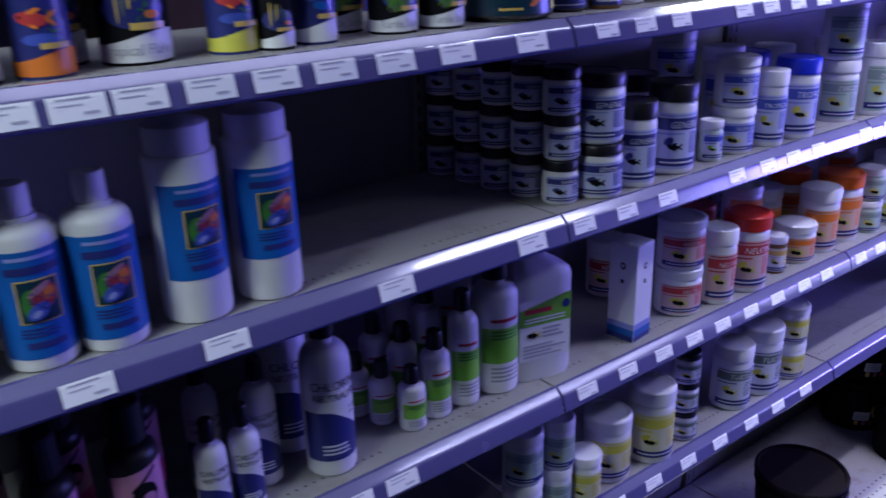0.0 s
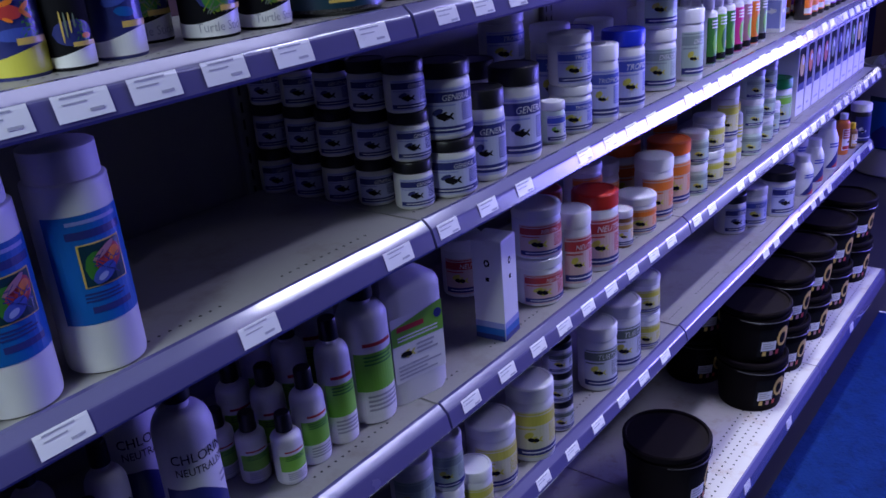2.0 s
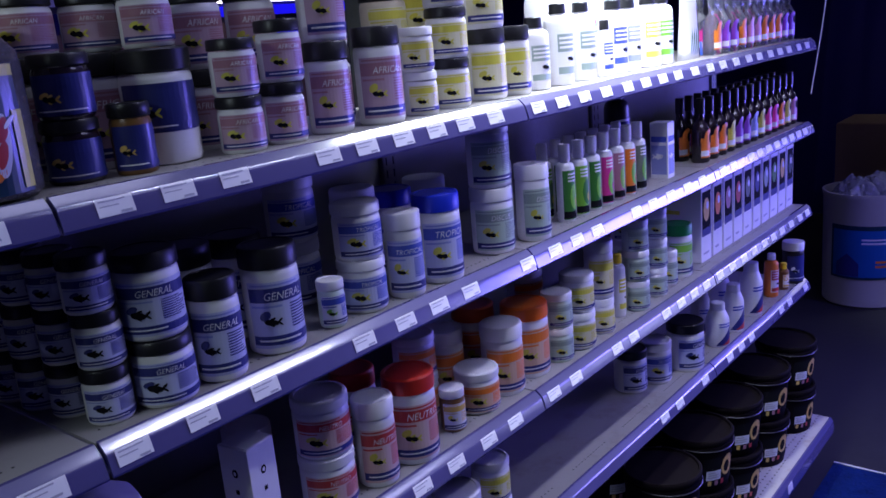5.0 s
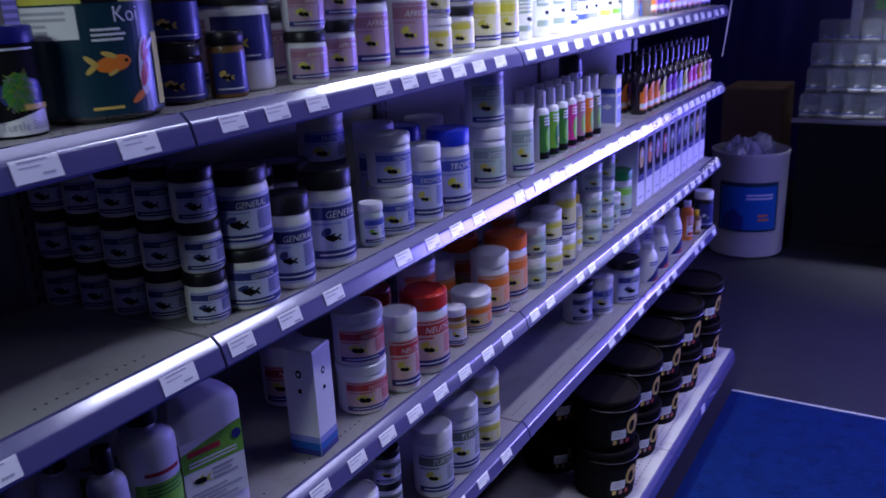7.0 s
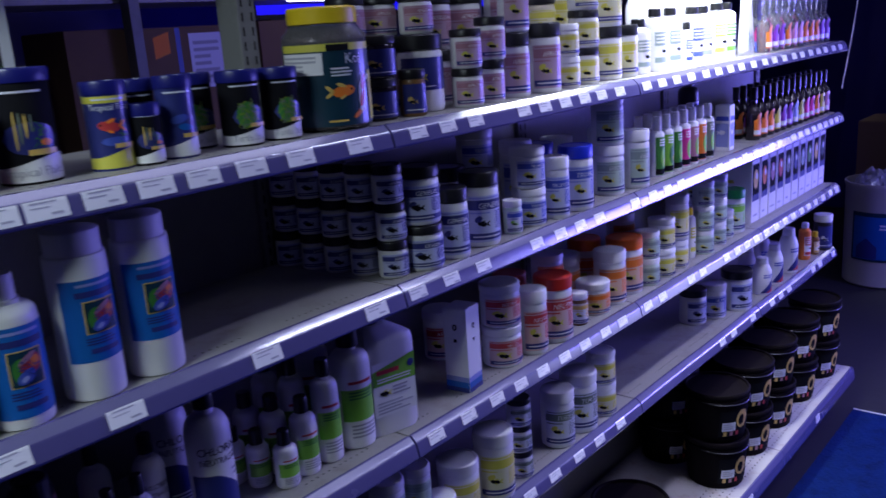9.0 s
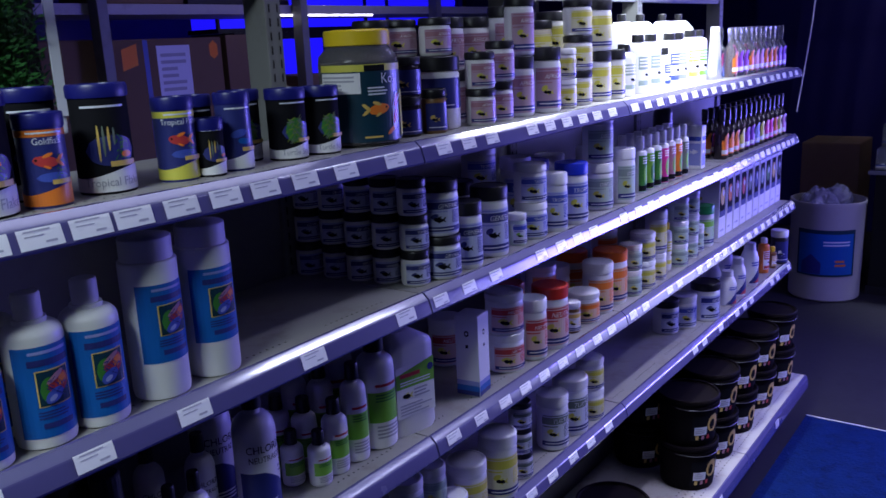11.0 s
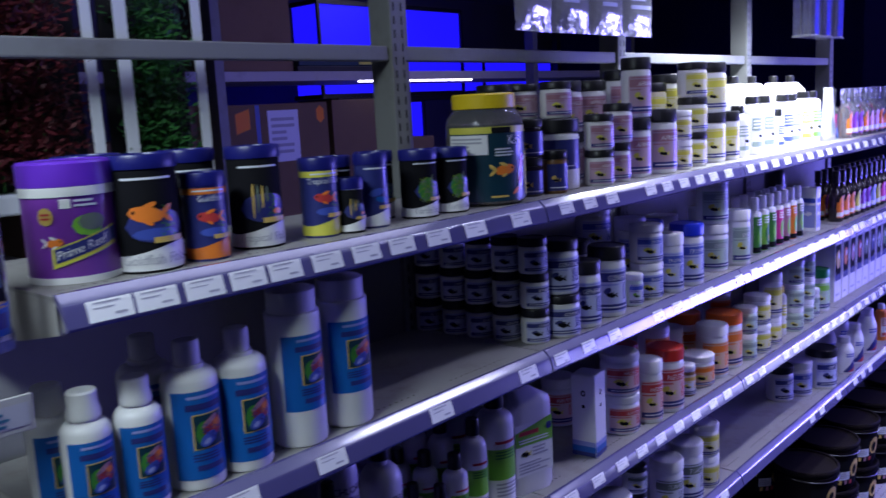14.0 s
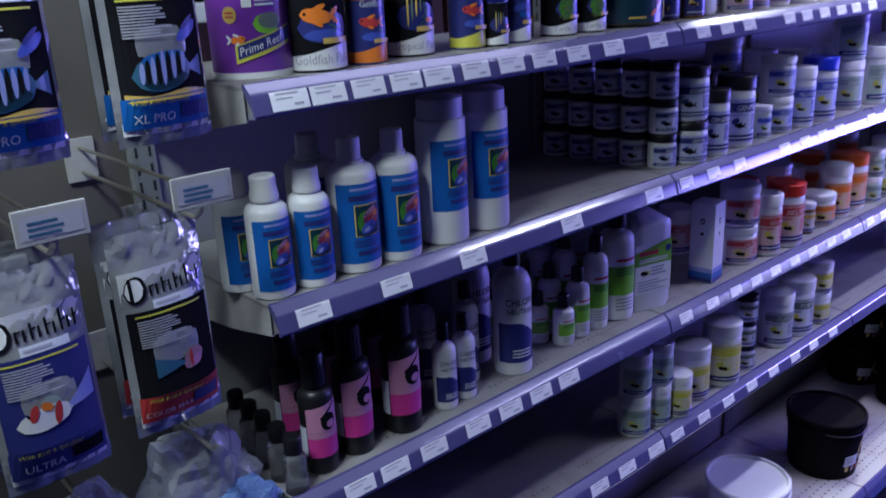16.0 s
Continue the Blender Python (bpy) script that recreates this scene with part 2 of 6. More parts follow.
def lathe(profile, seg=28, ribs=0.0, squash=1.0):
    """A turned solid from (radius, height) pairs, closed at both ends; ribs: fluting depth in parts of the radius."""
    bm = bmesh.new()
    rings = []
    for r, z in profile:
        if r < 1e-5:
            rings.append([bm.verts.new((0, 0, z))])
            continue
        ring = []
        for i in range(seg):
            a = 2 * math.pi * i / seg
            q = r * (1 - ribs * (i % 2))
            ring.append(bm.verts.new((q * math.sin(a), -q * squash * math.cos(a), z)))
        rings.append(ring)
    for lo, hi in zip(rings, rings[1:]):
        for i in range(seg):
            j = (i + 1) % seg
            if len(lo) == 1 and len(hi) > 1:
                bm.faces.new((lo[0], hi[j], hi[i]))
            elif len(hi) == 1 and len(lo) > 1:
                bm.faces.new((lo[i], lo[j], hi[0]))
            elif len(lo) > 1:
                bm.faces.new((lo[i], lo[j], hi[j], hi[i]))
    return bm


def smooth_by_angle(ob, degrees=40):
    me = ob.data
    me.polygons.foreach_set("use_smooth", [True] * len(me.polygons))
    bm = bmesh.new()
    bm.from_mesh(me)
    for e in bm.edges:
        if len(e.link_faces) == 2 and e.calc_face_angle(0) > radians(degrees):
            e.smooth = False
    bm.to_mesh(me)
    bm.free()
    return ob


def turned(name, profile, material, parent, label="", seg=28, ribs=0.0):
    return smooth_by_angle(part(name, lathe(profile, seg, ribs), material, parent, label), 38)


def round_map(r):
    return lambda u, v, o: Vector(((r + o) * math.sin(u / r), -(r + o) * math.cos(u / r), v))


def flat_map(y=0.0):
    return lambda u, v, o: Vector((u, y - o, v))


class Print:
    """Printed shapes on a label: areas between a lower and an upper line, laid on by a map, one mesh for each ink."""

    def __init__(self, at, step=0.006):
        self.at, self.step, self.inks = at, step, {}

    def area(self, name, ink, u0, u1, low, high, layer=1):
        bm = self.inks.setdefault((name, ink.name), (bmesh.new(), ink))[0]
        n = max(1, math.ceil((u1 - u0) / self.step))
        lo = low if callable(low) else (lambda u: low)
        hi = high if callable(high) else (lambda u: high)
        cols = []
        for i in range(n + 1):
            u = u0 + (u1 - u0) * i / n
            cols.append((bm.verts.new(self.at(u, lo(u), 0.0004 * layer)), bm.verts.new(self.at(u, hi(u), 0.0004 * layer))))
        for (a, b), (c, d) in zip(cols, cols[1:]):
            if (b.co - a.co).length + (d.co - c.co).length > 1e-6:
                bm.faces.new((a, c, d, b))
        return self

    def oval(self, name, ink, cu, cv, a, b, layer=2, tilt=0.0):
        n = lambda u: math.sqrt(max(0.0, 1 - ((u - cu) / a) ** 2))
        keep, self.step = self.step, a / 5
        self.area(name, ink, cu - a, cu + a, lambda u: cv + tilt * (u - cu) - b * n(u), lambda u: cv + tilt * (u - cu) + b * n(u), layer)
        self.step = keep
        return self

    def fish(self, ink, cu, cv, s, layer=3, way=1, fin=None):
        """A small fish: oval body, notched tail and two fins, head towards way."""
        name = "fish_picture"
        fin = fin or ink
        self.oval(name, ink, cu, cv, s, s * 0.46, layer, 0.12 * way)
        self.oval(name, fin, cu - way * s * 1.15, cv + s * 0.20, s * 0.36, s * 0.20, layer, -0.7 * way)
        self.oval(name, fin, cu - way * s * 1.15, cv - s * 0.22, s * 0.36, s * 0.18, layer, 0.7 * way)
        self.oval(name, fin, cu - way * s * 0.2, cv + s * 0.50, s * 0.42, s * 0.16, layer, -0.3 * way)
        self.oval(name, fin, cu - way * s * 0.1, cv - s * 0.48, s * 0.28, s * 0.12, layer, 0.4 * way)
        self.oval("fish_eye", P_BLACK, cu + way * s * 0.68, cv + s * 0.14, s * 0.10, s * 0.10, layer + 1)
        return self

    def strokes(self, name, ink, cu, cv, a, b, n, seed, layer=2):
        """A heap of short leaning strokes, as sticks or leaves in a picture."""
        rnd = random.Random(seed)
        for _ in range(n):
            t, q = rnd.uniform(0, 6.28), math.sqrt(rnd.random())
            u, v = cu + a * q * math.cos(t), cv + b * q * math.sin(t)
            w, k = a * rnd.uniform(0.10, 0.25), rnd.uniform(-1.6, 1.6)
            self.area(name, ink, u - w, u + w, lambda x: v + k * (x - u) - b * 0.05, lambda x: v + k * (x - u) + b * 0.05, layer)
        return self

    def lines(self, ink, u0, u1, v0, v1, n, layer=2, name="text_block", seed=0):
        rnd = random.Random(seed)
        for i in range(n):
            v = v1 - (v1 - v0) * (i + 0.5) / n
            t = (v1 - v0) / n * 0.24
            self.area(name, ink, u0, u0 + (u1 - u0) * rnd.uniform(0.6, 1.0), v - t, v + t, layer)
        return self

    def words(self, text, ink, cu, cv, size, layer=3, slant=0.0, squeeze=1.0, name="lettering"):
        curve = bpy.data.curves.new("lettering", "FONT")
        curve.body, curve.size, curve.align_x, curve.resolution_u = text, size, "CENTER", 2
        curve.shear = slant
        ob = bpy.data.objects.new("lettering", curve)
        scene.collection.objects.link(ob)
        bpy.context.view_layer.update()
        me = bpy.data.meshes.new_from_object(ob.evaluated_get(bpy.context.evaluated_depsgraph_get()))
        bm = self.inks.setdefault((name, ink.name), (bmesh.new(), ink))[0]
        vs = [bm.verts.new(self.at(cu + v.co.x * squeeze, cv + v.co.y, 0.0004 * layer)) for v in me.vertices]
        for p in me.polygons:
            try:
                bm.faces.new([vs[i] for i in p.vertices])
            except ValueError:
                pass
        bpy.data.objects.remove(ob)
        bpy.data.meshes.remove(me)
        bpy.data.curves.remove(curve)
        return self

    def put(self, parent):
        for (name, _), (bm, ink) in self.inks.items():
            ob = part(name, bm, ink, parent)
            if name in ("discus_mark", "maker_mark", "stick_picture", "stick_shade", "reed_picture"):
                tagged(ob, kind="stuff")


def tub_profile(r, h):
    return [(0, 0), (r * 0.90, 0), (r * 0.97, 0.002), (r, 0.006), (r, h - 0.010), (r * 0.985, h - 0.005), (r * 0.93, h - 0.001), (0, h - 0.001)]


def lid_profile(r, z, h):
    return [(0, z), (r * 0.99, z), (r * 1.02, z + 0.001), (r * 1.02, z + h - 0.003), (r * 0.97, z + h - 0.0005), (r * 0.86, z + h), (r * 0.84, z + h - 0.0012), (0, z + h - 0.0012)]


DONE = {}


def again(key, m, build):
    """Build a kind of thing once; later ones are copies with their parts."""
    if key in DONE:
        return copy_thing(DONE[key], m)
    ob = build()
    ob.matrix_world = m
    DONE[key] = ob
    return ob


RND = random.Random(5)


def spot(x, y, z, turn=9.0):
    return pose(x, y, z, 0, 0, RND.uniform(-turn, turn))


# ---- shelving ----
BAYS = [0.165, 0.998, 1.831, 2.664, 3.497]
LEVELS = {1: 1.539, 2: 1.274, 3: 1.000, 4: 0.743}
BASE_Z, FRONT, BACK = 0.25, 0.868, 1.175


def rail_face(q, y, z, out, drop, lift=0.0):
    """A point of the rail's face: its top part lies back, a soft bend, then a steep foot that holds the cards."""
    a, b = Vector((y, z)), Vector((y - out * 0.68, z - drop * 0.33))
    c = Vector((y - out, z - drop))
    p = a.lerp(b, q).lerp(b.lerp(c, q), q) * 0.25 + (a.lerp(b, q / 0.42) if q < 0.42 else b.lerp(c, (q - 0.42) / 0.58)) * 0.75
    return (p.x - lift * 0.8, p.y + lift * 0.5)


def card_patch(bm, x, u0, u1, a, b, lift, *face):
    """A piece of a price card lying on the face of a rail; a and b run from the face's foot to its top."""
    rows = []
    for k in range(7):
        y, z = rail_face(1 - (a + (b - a) * k / 6), *face, lift)
        rows.append((bm.verts.new((x + u0, y, z)), bm.verts.new((x + u1, y, z))))
    for (p, q), (r, t) in zip(rows, rows[1:]):
        bm.faces.new((p, q, t, r))


def shelf(x0, x1, z, cards, front=FRONT, material=POWDER, base=False, first=False, last=False):
    what = "base shelf" if base else "shelf board"
    s = thing("shelf", pose(0, 0, 0), "white powder-coated steel " + what + " with sloping price rail", "shelf", "gondola shelves")
    x0, x1 = x0 + 0.0024, x1 - 0.0024
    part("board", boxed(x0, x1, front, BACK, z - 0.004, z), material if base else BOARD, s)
    part("front_lip", boxed(x0, x1, front, front + 0.004, z - 0.038, z - 0.004), material, s)
    part("rear_lip", boxed(x0, x1, BACK - 0.004, BACK, z - 0.030, z - 0.004), material, s)
    # row of small perforations
    bm = bmesh.new()
    for row in range(4 if base else 1):
        yy = front + (0.035 + 0.022 * row if base else 0.030 + 0.13 * row)
        gap, dot = (0.021, 0.0030) if base else (0.0125, 0.0019)
        n = int((x1 - x0) / gap)
        for i in range(n):
            if not base and (i // 6) % 3 == 1:
                continue
            r = bmesh.ops.create_circle(bm, cap_ends=True, radius=dot, segments=8)
            bmesh.ops.translate(bm, verts=r["verts"], vec=(x0 + 0.02 + i * gap, yy, z + 0.0006))
    tagged(part("perforation", bm, HOLE, s), kind="stuff")
    # rail: sloping face, folded top lip and bottom lip
    drop, out = (0.050, 0.012) if base else (0.034, 0.019)
    y0, zt, y1, zb = front - 0.002, z + 0.002, front - 0.002 - out, z - drop
    face = [rail_face(q / 12, y0 - 0.002, zt, out, drop) for q in range(13)]
    line = [(y0 + 0.004, zt - 0.004), (y0 + 0.003, zt + 0.0005)] + face + [(y1 - 0.001, zb - 0.001), (y1 + 0.003, zb - 0.001), (y1 + 0.004, zb + 0.006), (y0, zt - 0.010)]
    bm = bmesh.new()
    n = 14
    rings = []
    for i in range(n + 1):
        x = x0 + (x1 - x0) * i / n
        sag = 0.0008 * math.sin(9 * x + z * 20)
        rings.append([bm.verts.new((x, y, q + sag)) for y, q in line])
    for a, b in zip(rings, rings[1:]):
        for i in range(len(line)):
            j = (i + 1) % len(line)
            bm.faces.new((a[i], b[i], b[j], a[j]))
    bm.faces.new(rings[0])
    bm.faces.new(rings[-1][::-1])
    bmesh.ops.recalc_face_normals(bm, faces=bm.faces)
    rail = smooth_by_angle(part("price_rail", bm, RAIL, s, "violet glossy price rail with a sheen painted on its upper face"), 30)
    # upward faces take the lighter copy, so the sheen is partly painted in
    rail.data.materials.append(RAIL_SHEEN)
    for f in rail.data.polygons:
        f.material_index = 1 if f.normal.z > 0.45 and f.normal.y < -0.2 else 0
    # price cards
    for x in cards:
        if not x0 + 0.02 < x < x1 - 0.02:
            continue
        ends = (y0 - 0.002, zt, out, drop)
        bm = bmesh.new()
        w, foot, head = (0.025, 0.05, 0.60) if x < 1.0 else (0.021, 0.13, 0.62)
        card_patch(bm, x, -w, w, foot, head, 0.0012, *ends)
        card = part("price_card", bm, CARD, s)
        bm = bmesh.new()
        for u0, u1, a, b in ((-0.018, 0.012, 0.50, 0.54), (-0.018, 0.004, 0.37, 0.40), (0.004, 0.017, 0.16, 0.22)):
            card_patch(bm, x, u0, u1, a, b, 0.0017, *ends)
        part("card_print", bm, INK, card)
    # brackets at the ends
    for x in ((x0 + 0.001) if first else None, (x1 - 0.003) if last else None):
        if x is None:
            continue
        bm = bmesh.new()
        pts = [(front, z - 0.001), (BACK, z - 0.001), (BACK, z - 0.085), (front + 0.10, z - 0.060), (front, z - 0.040)]
        a = [bm.verts.new((x, y, q)) for y, q in pts]
        b = [bm.verts.new((x + 0.0022, y, q)) for y, q in pts]
        bm.faces.new(a)
        bm.faces.new(b[::-1])
        for i in range(len(pts)):
            j = (i + 1) % len(pts)
            bm.faces.new((a[j], a[i], b[i], b[j]))
        part("bracket", bm, material, s)
    return s


def spread(a, b, step, seed, gaps=0.1):
    r = random.Random(seed)
    out, x = [], a
    while x < b:
        if r.random() > gaps:
            out.append(x)
        x += step * r.uniform(0.92, 1.12)
    return out


CARDS = {
    1: [0.215, 0.268, 0.327, 0.386, 0.441, 0.508, 0.577, 0.645, 0.721, 0.807, 0.924] + spread(1.06, 1.80, 0.0745, 3, 0.05) + spread(1.87, 3.46, 0.085, 4, 0.05),
    2: [0.218, 0.349, 0.491, 0.708, 0.929] + spread(1.03, 2.62, 0.084, 5, 0.06) + spread(2.72, 3.47, 0.066, 6, 0.05),
    3: [0.263, 0.325, 0.398, 0.488] + spread(0.56, 0.98, 0.075, 7, 0.3) + spread(1.05, 1.80, 0.084, 8, 0.0) + spread(1.87, 3.46, 0.082, 9, 0.1),
    4: spread(0.24, 1.0, 0.09, 10, 0.2) + spread(1.04, 1.79, 0.094, 11, 0.0) + spread(2.35, 3.46, 0.082, 12, 0.1),
}
for level, z in LEVELS.items():
    for i in range(4):
        a, b = BAYS[i], BAYS[i + 1]
        shelf(a, b, z, CARDS[level], first=i == 0, last=i == 3)
for i in range(4):
    shelf(BAYS[i], BAYS[i + 1], BASE_Z, [1.42, 2.03, 2.36, 3.02], front=0.770, material=BASE_STEEL, base=True, first=i == 0, last=i == 3)

rack = thing("shelving_frame", pose(0, 0, 0), "grey slotted steel gondola frame behind the shelves", "shelving", kind="")
for x in [-0.668] + BAYS:
    bm = bmesh.new()
    box(bm, x - 0.020, x + 0.020, BACK + 0.002, BACK + 0.060, 0.0, 2.35, 0.003)
    up = part("upright", bm, POST, rack)
    bm = bmesh.new()
    for side in (-0.010, 0.010):
        for k in range(86):
            z = 0.20 + k * 0.025
            r = bmesh.ops.create_grid(bm, x_segments=1, y_segments=1, size=0.5)
            for v in r["verts"]:
                v.co = Vector((x + side + v.co.x * 0.004, BACK + 0.0012, z + v.co.y * 0.015))
    tagged(part("slot", bm, HOLE, up), kind="stuff")
for x0, x1 in zip([-0.668] + BAYS, BAYS):
    top = 1.535 if x0 > 0 else 1.86
    part("back_panel", boxed(x0 + 0.021, x1 - 0.021, BACK + 0.012, BACK + 0.030, 0.10, top), PANEL if x0 > 0 else DARK_PANEL, rack)
    bm = boxed(x0 + 0.021, x1 - 0.021, BACK + 0.008, BACK + 0.034, 1.800, 1.828, 0.003)
    part("crossbar", bm, POST, rack)
    part("plinth", boxed(x0 + 0.002, x1 - 0.002, 0.905, 0.921, 0.0, 0.205), PANEL, rack)

# ---- room ----
def slab(name, x0, x1, y0, y1, z0, z1, m, label):
    return tagged(part(name, boxed(x0, x1, y0, y1, z0, z1), m), label, name.split("_")[0], kind="structure")


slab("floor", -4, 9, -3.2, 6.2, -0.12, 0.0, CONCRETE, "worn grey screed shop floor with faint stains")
slab("ceiling", -4, 9, -3.2, 6.2, 2.85, 2.95, CEILING, "plain pale painted ceiling of the shop")
slab("wall_north", -4, 9, 6.2, 6.35, 0, 2.85, WALL, "dark painted back wall of the shop")
slab("wall_south", -4, 9, -3.35, -3.2, 0, 2.85, WALL, "dark painted wall behind the aisle")
slab("wall_east", 9, 9.15, -3.2, 6.2, 0, 2.85, NIGHT_BLUE, "dark blue wall at the end of the shop")
slab("wall_west", -4.15, -4, -3.2, 6.2, 0, 2.85, WALL, "dark painted wall of the shop")
bm = bmesh.new()
mat_x, mat_y = 3.63, 0.785
nx, ny = 60, 40
grid = [[bm.verts.new((-3.5 + (mat_x + 3.5) * i / nx + (0.004 * noise.noise((0, j * 0.9, 3)) if i == nx else 0), -2.6 + (mat_y + 2.6) * j / ny,
                       0.006 + 0.0015 * noise.noise((i * 0.7, j * 0.7, 0)))) for j in range(ny + 1)] for i in range(nx + 1)]
for i in range(nx):
    for j in range(ny):
        bm.faces.new((grid[i][j], grid[i + 1][j], grid[i + 1][j + 1], grid[i][j + 1]))
for j in range(ny):
    a, b = grid[nx][j], grid[nx][j + 1]
    bm.faces.new((a, bm.verts.new((a.co.x, a.co.y, 0.0005)), bm.verts.new((b.co.x, b.co.y, 0.0005)), b))
tagged(part("carpet", bm, CARPET), "bright blue needle-felt carpet laid in the aisle", "carpet", kind="structure")
tagged(part("trim", boxed(mat_x + 0.001, mat_x + 0.006, -2.6, mat_y, 0.0, 0.009), CARD), "pale thin edge strip along the blue carpet", "trim", kind="structure")


# ---- goods: tubs of the large white range ----
def range_label(p, r, z0, z1, accent, fish_ink, title, seed):
    """The range's label: pale ground, coloured head with title, fish, lines and a navy foot."""
    w, h = r * 1.32, z1 - z0
    paper = {P_LILAC: T_BLUE, P_MAUVE: T_MAUVE, P_RED: T_RED, P_YELLOW: T_YELLOW, P_GREY: T_GREEN, P_GREEN: T_GREEN, P_ORANGE: T_ORANGE, P_NAVY: P_NAVY}.get(accent, PAPER)
    band = P_NAVY if title == "GENERAL" else P_BLUE if accent is P_LILAC else accent
    p.area("label", paper, -w, w, z0, z1, 1)
    p.lines(accent, -w * 0.9, w * 0.85, z0 + h * 0.925, z0 + h * 0.985, 1, 2, "maker_bar", seed)
    p.area("title_band", band, -w * 0.97, w * 0.97, z0 + h * 0.70, z0 + h * 0.91, 2)
    if title:
        p.words(title, PAPER_WHITE, 0.0, z0 + h * 0.735, min(h * 0.18, w * 0.30), 3, 0.25, 0.88)
    p.lines(band, w * 0.12, w * 0.92, z0 + h * 0.27, z0 + h * 0.66, 9, 2, seed=seed)
    p.lines(accent, -w * 0.92, -w * 0.05, z0 + h * 0.60, z0 + h * 0.67, 1, 2, "sub_title", seed + 1)
    p.oval("fish_picture", fish_ink if fish_ink is not P_BLACK else P_NAVY, -w * 0.56, z0 + h * 0.50, w * 0.15, h * 0.07, 3, 0.3)
    p.fish(P_BLACK, -w * 0.42, z0 + h * 0.40, w * 0.19, 4, -1, fish_ink)
    p.area("foot_band", P_NAVY, -w * 0.96, w * 0.96, z0 + h * 0.05, z0 + h * 0.19, 3)
    p.lines(PAPER_WHITE, -w * 0.8, w * 0.7, z0 + h * 0.09, z0 + h * 0.15, 1, 4, "foot_print", seed)


def tub(x, y, z, r, h, lid, accent, fish_ink, title, words, body=WHITE, part_of_lid=0.2, zspan=(0.09, 0.86)):
    key = ("tub", round(r, 3), round(h, 3), lid.name, accent.name, title)

    def build():
        t = thing("tub", pose(0, 0, 0), words, "plastic tub", "range of fish-care tubs")
        lh = min(max(h * part_of_lid, 0.012), 0.028)
        b = turned("body", tub_profile(r, h - lh), body, t)
        turned("lid", lid_profile(r, h - lh, lh), lid, t, "", 56, 0.012)
        p = Print(round_map(r), r * 0.16)
        hb = h - lh
        range_label(p, r, hb * zspan[0], hb * zspan[1], accent, fish_ink, title, int(h * 1000))
        p.put(b)
        return t

    return again(key, pose(x, y, z, 0, 0, RND.uniform(-9, 9) - 20), build)


def stack(x, y, z, n, r, h, *a, **k):
    for i in range(n):
        tub(x + RND.uniform(-0.002, 0.002), y + RND.uniform(-0.002, 0.002), z + i * (h + 0.0004), r, h, *a, **k)


S1, S2, S3, S4 = (LEVELS[i] for i in (1, 2, 3, 4))
GENERAL = (BLACK, P_LILAC, P_BLACK, "GENERAL", "white plastic tub with black lid and pale blue label")
TROPIC = (WHITE_LID, P_LILAC, P_YELLOW, "TROPICAL", "white plastic tub with white lid and blue fish label")
TROPIC_BLUE = (BLUE_LID, P_LILAC, P_YELLOW, "TROPICAL", "white plastic tub with bright blue lid and blue label")
AFRICAN = (BLACK, P_MAUVE, P_YELLOW, "AFRICAN", "white plastic tub with black lid and mauve label")
YELLOW = (BLACK, P_YELLOW, P_YELLOW, "", "white plastic tub with black lid and yellow label")
NEUTRO = (WHITE_LID, P_RED, P_YELLOW, "NEUTRO", "white plastic tub with white lid and red label")
NEUTRO_RED = (RED_LID, P_RED, P_YELLOW, "NEUTRO", "white plastic tub with red lid and red label")
GOLD_ORANGE = (ORANGE_LID, P_ORANGE, P_YELLOW, "", "white plastic tub with orange lid and orange label")
GOLD = (WHITE_LID, P_ORANGE, P_YELLOW, "", "white plastic tub with white lid and orange label")
GREEN_T = (WHITE_LID, P_GREY, P_YELLOW, "", "pale tub with white lid and grey-green label")
GREEN_CAP = (GREEN_LID, P_GREEN, P_YELLOW, "", "white plastic tub with green lid and green label")
OLIVE = (WHITE_LID, P_OLIVE, P_YELLOW, "TURTLE", "white plastic tub with white lid and dark olive label")
YELLOW_W = (WHITE_LID, P_YELLOW, P_YELLOW, "", "white plastic tub with white lid and yellow label")
GREY_T = (WHITE_LID, P_GREY, P_YELLOW, "DISCUS", "white plastic tub with white lid and grey-blue label")

# shelf two: the block of small jars, three high and five deep, then taller tubs
for x, y in ((1.048, 0.917), (1.037, 0.974), (1.029, 1.031), (1.022, 1.090), (1.017, 1.151)):
    stack(x, y, S2, 3, 0.0266, 0.0649, *GENERAL, part_of_lid=0.24)
stack(1.117, 0.908, S2, 1, 0.0370, 0.0807, *GENERAL)
stack(1.117, 0.908, S2 + 0.0812, 1, 0.0370, 0.1021, *GENERAL)
tub(1.193, 0.902, S2, 0.0310, 0.1307, *GENERAL)
tub(1.293, 0.913, S2, 0.0378, 0.1440, *GENERAL)
tub(1.217, 0.993, S2, 0.0378, 0.1542, *GENERAL)
tub(1.313, 1.008, S2, 0.0378, 0.1440, *GENERAL)
tub(1.466, 0.917, S2, 0.0357, 0.0796, *TROPIC)
tub(1.466, 0.917, S2 + 0.0800, 0.0357, 0.0837, *TROPIC)
tub(1.546, 0.901, S2, 0.0290, 0.1327, *TROPIC)
tub(1.634, 0.904, S2, 0.0380, 0.1440, *TROPIC_BLUE)
tub(1.640, 1.008, S2, 0.0368, 0.1440, *TROPIC_BLUE)
stack(1.446, 1.039, S2, 2, 0.0388, 0.1001, *TROPIC)
tub(1.548, 1.003, S2, 0.0357, 0.1634, *TROPIC)
tub(1.809, 0.921, S2, 0.0378, 0.1184, *GREY_T)
tub(1.809, 0.921, S2 + 0.1188, 0.0378, 0.1184, *GREY_T)
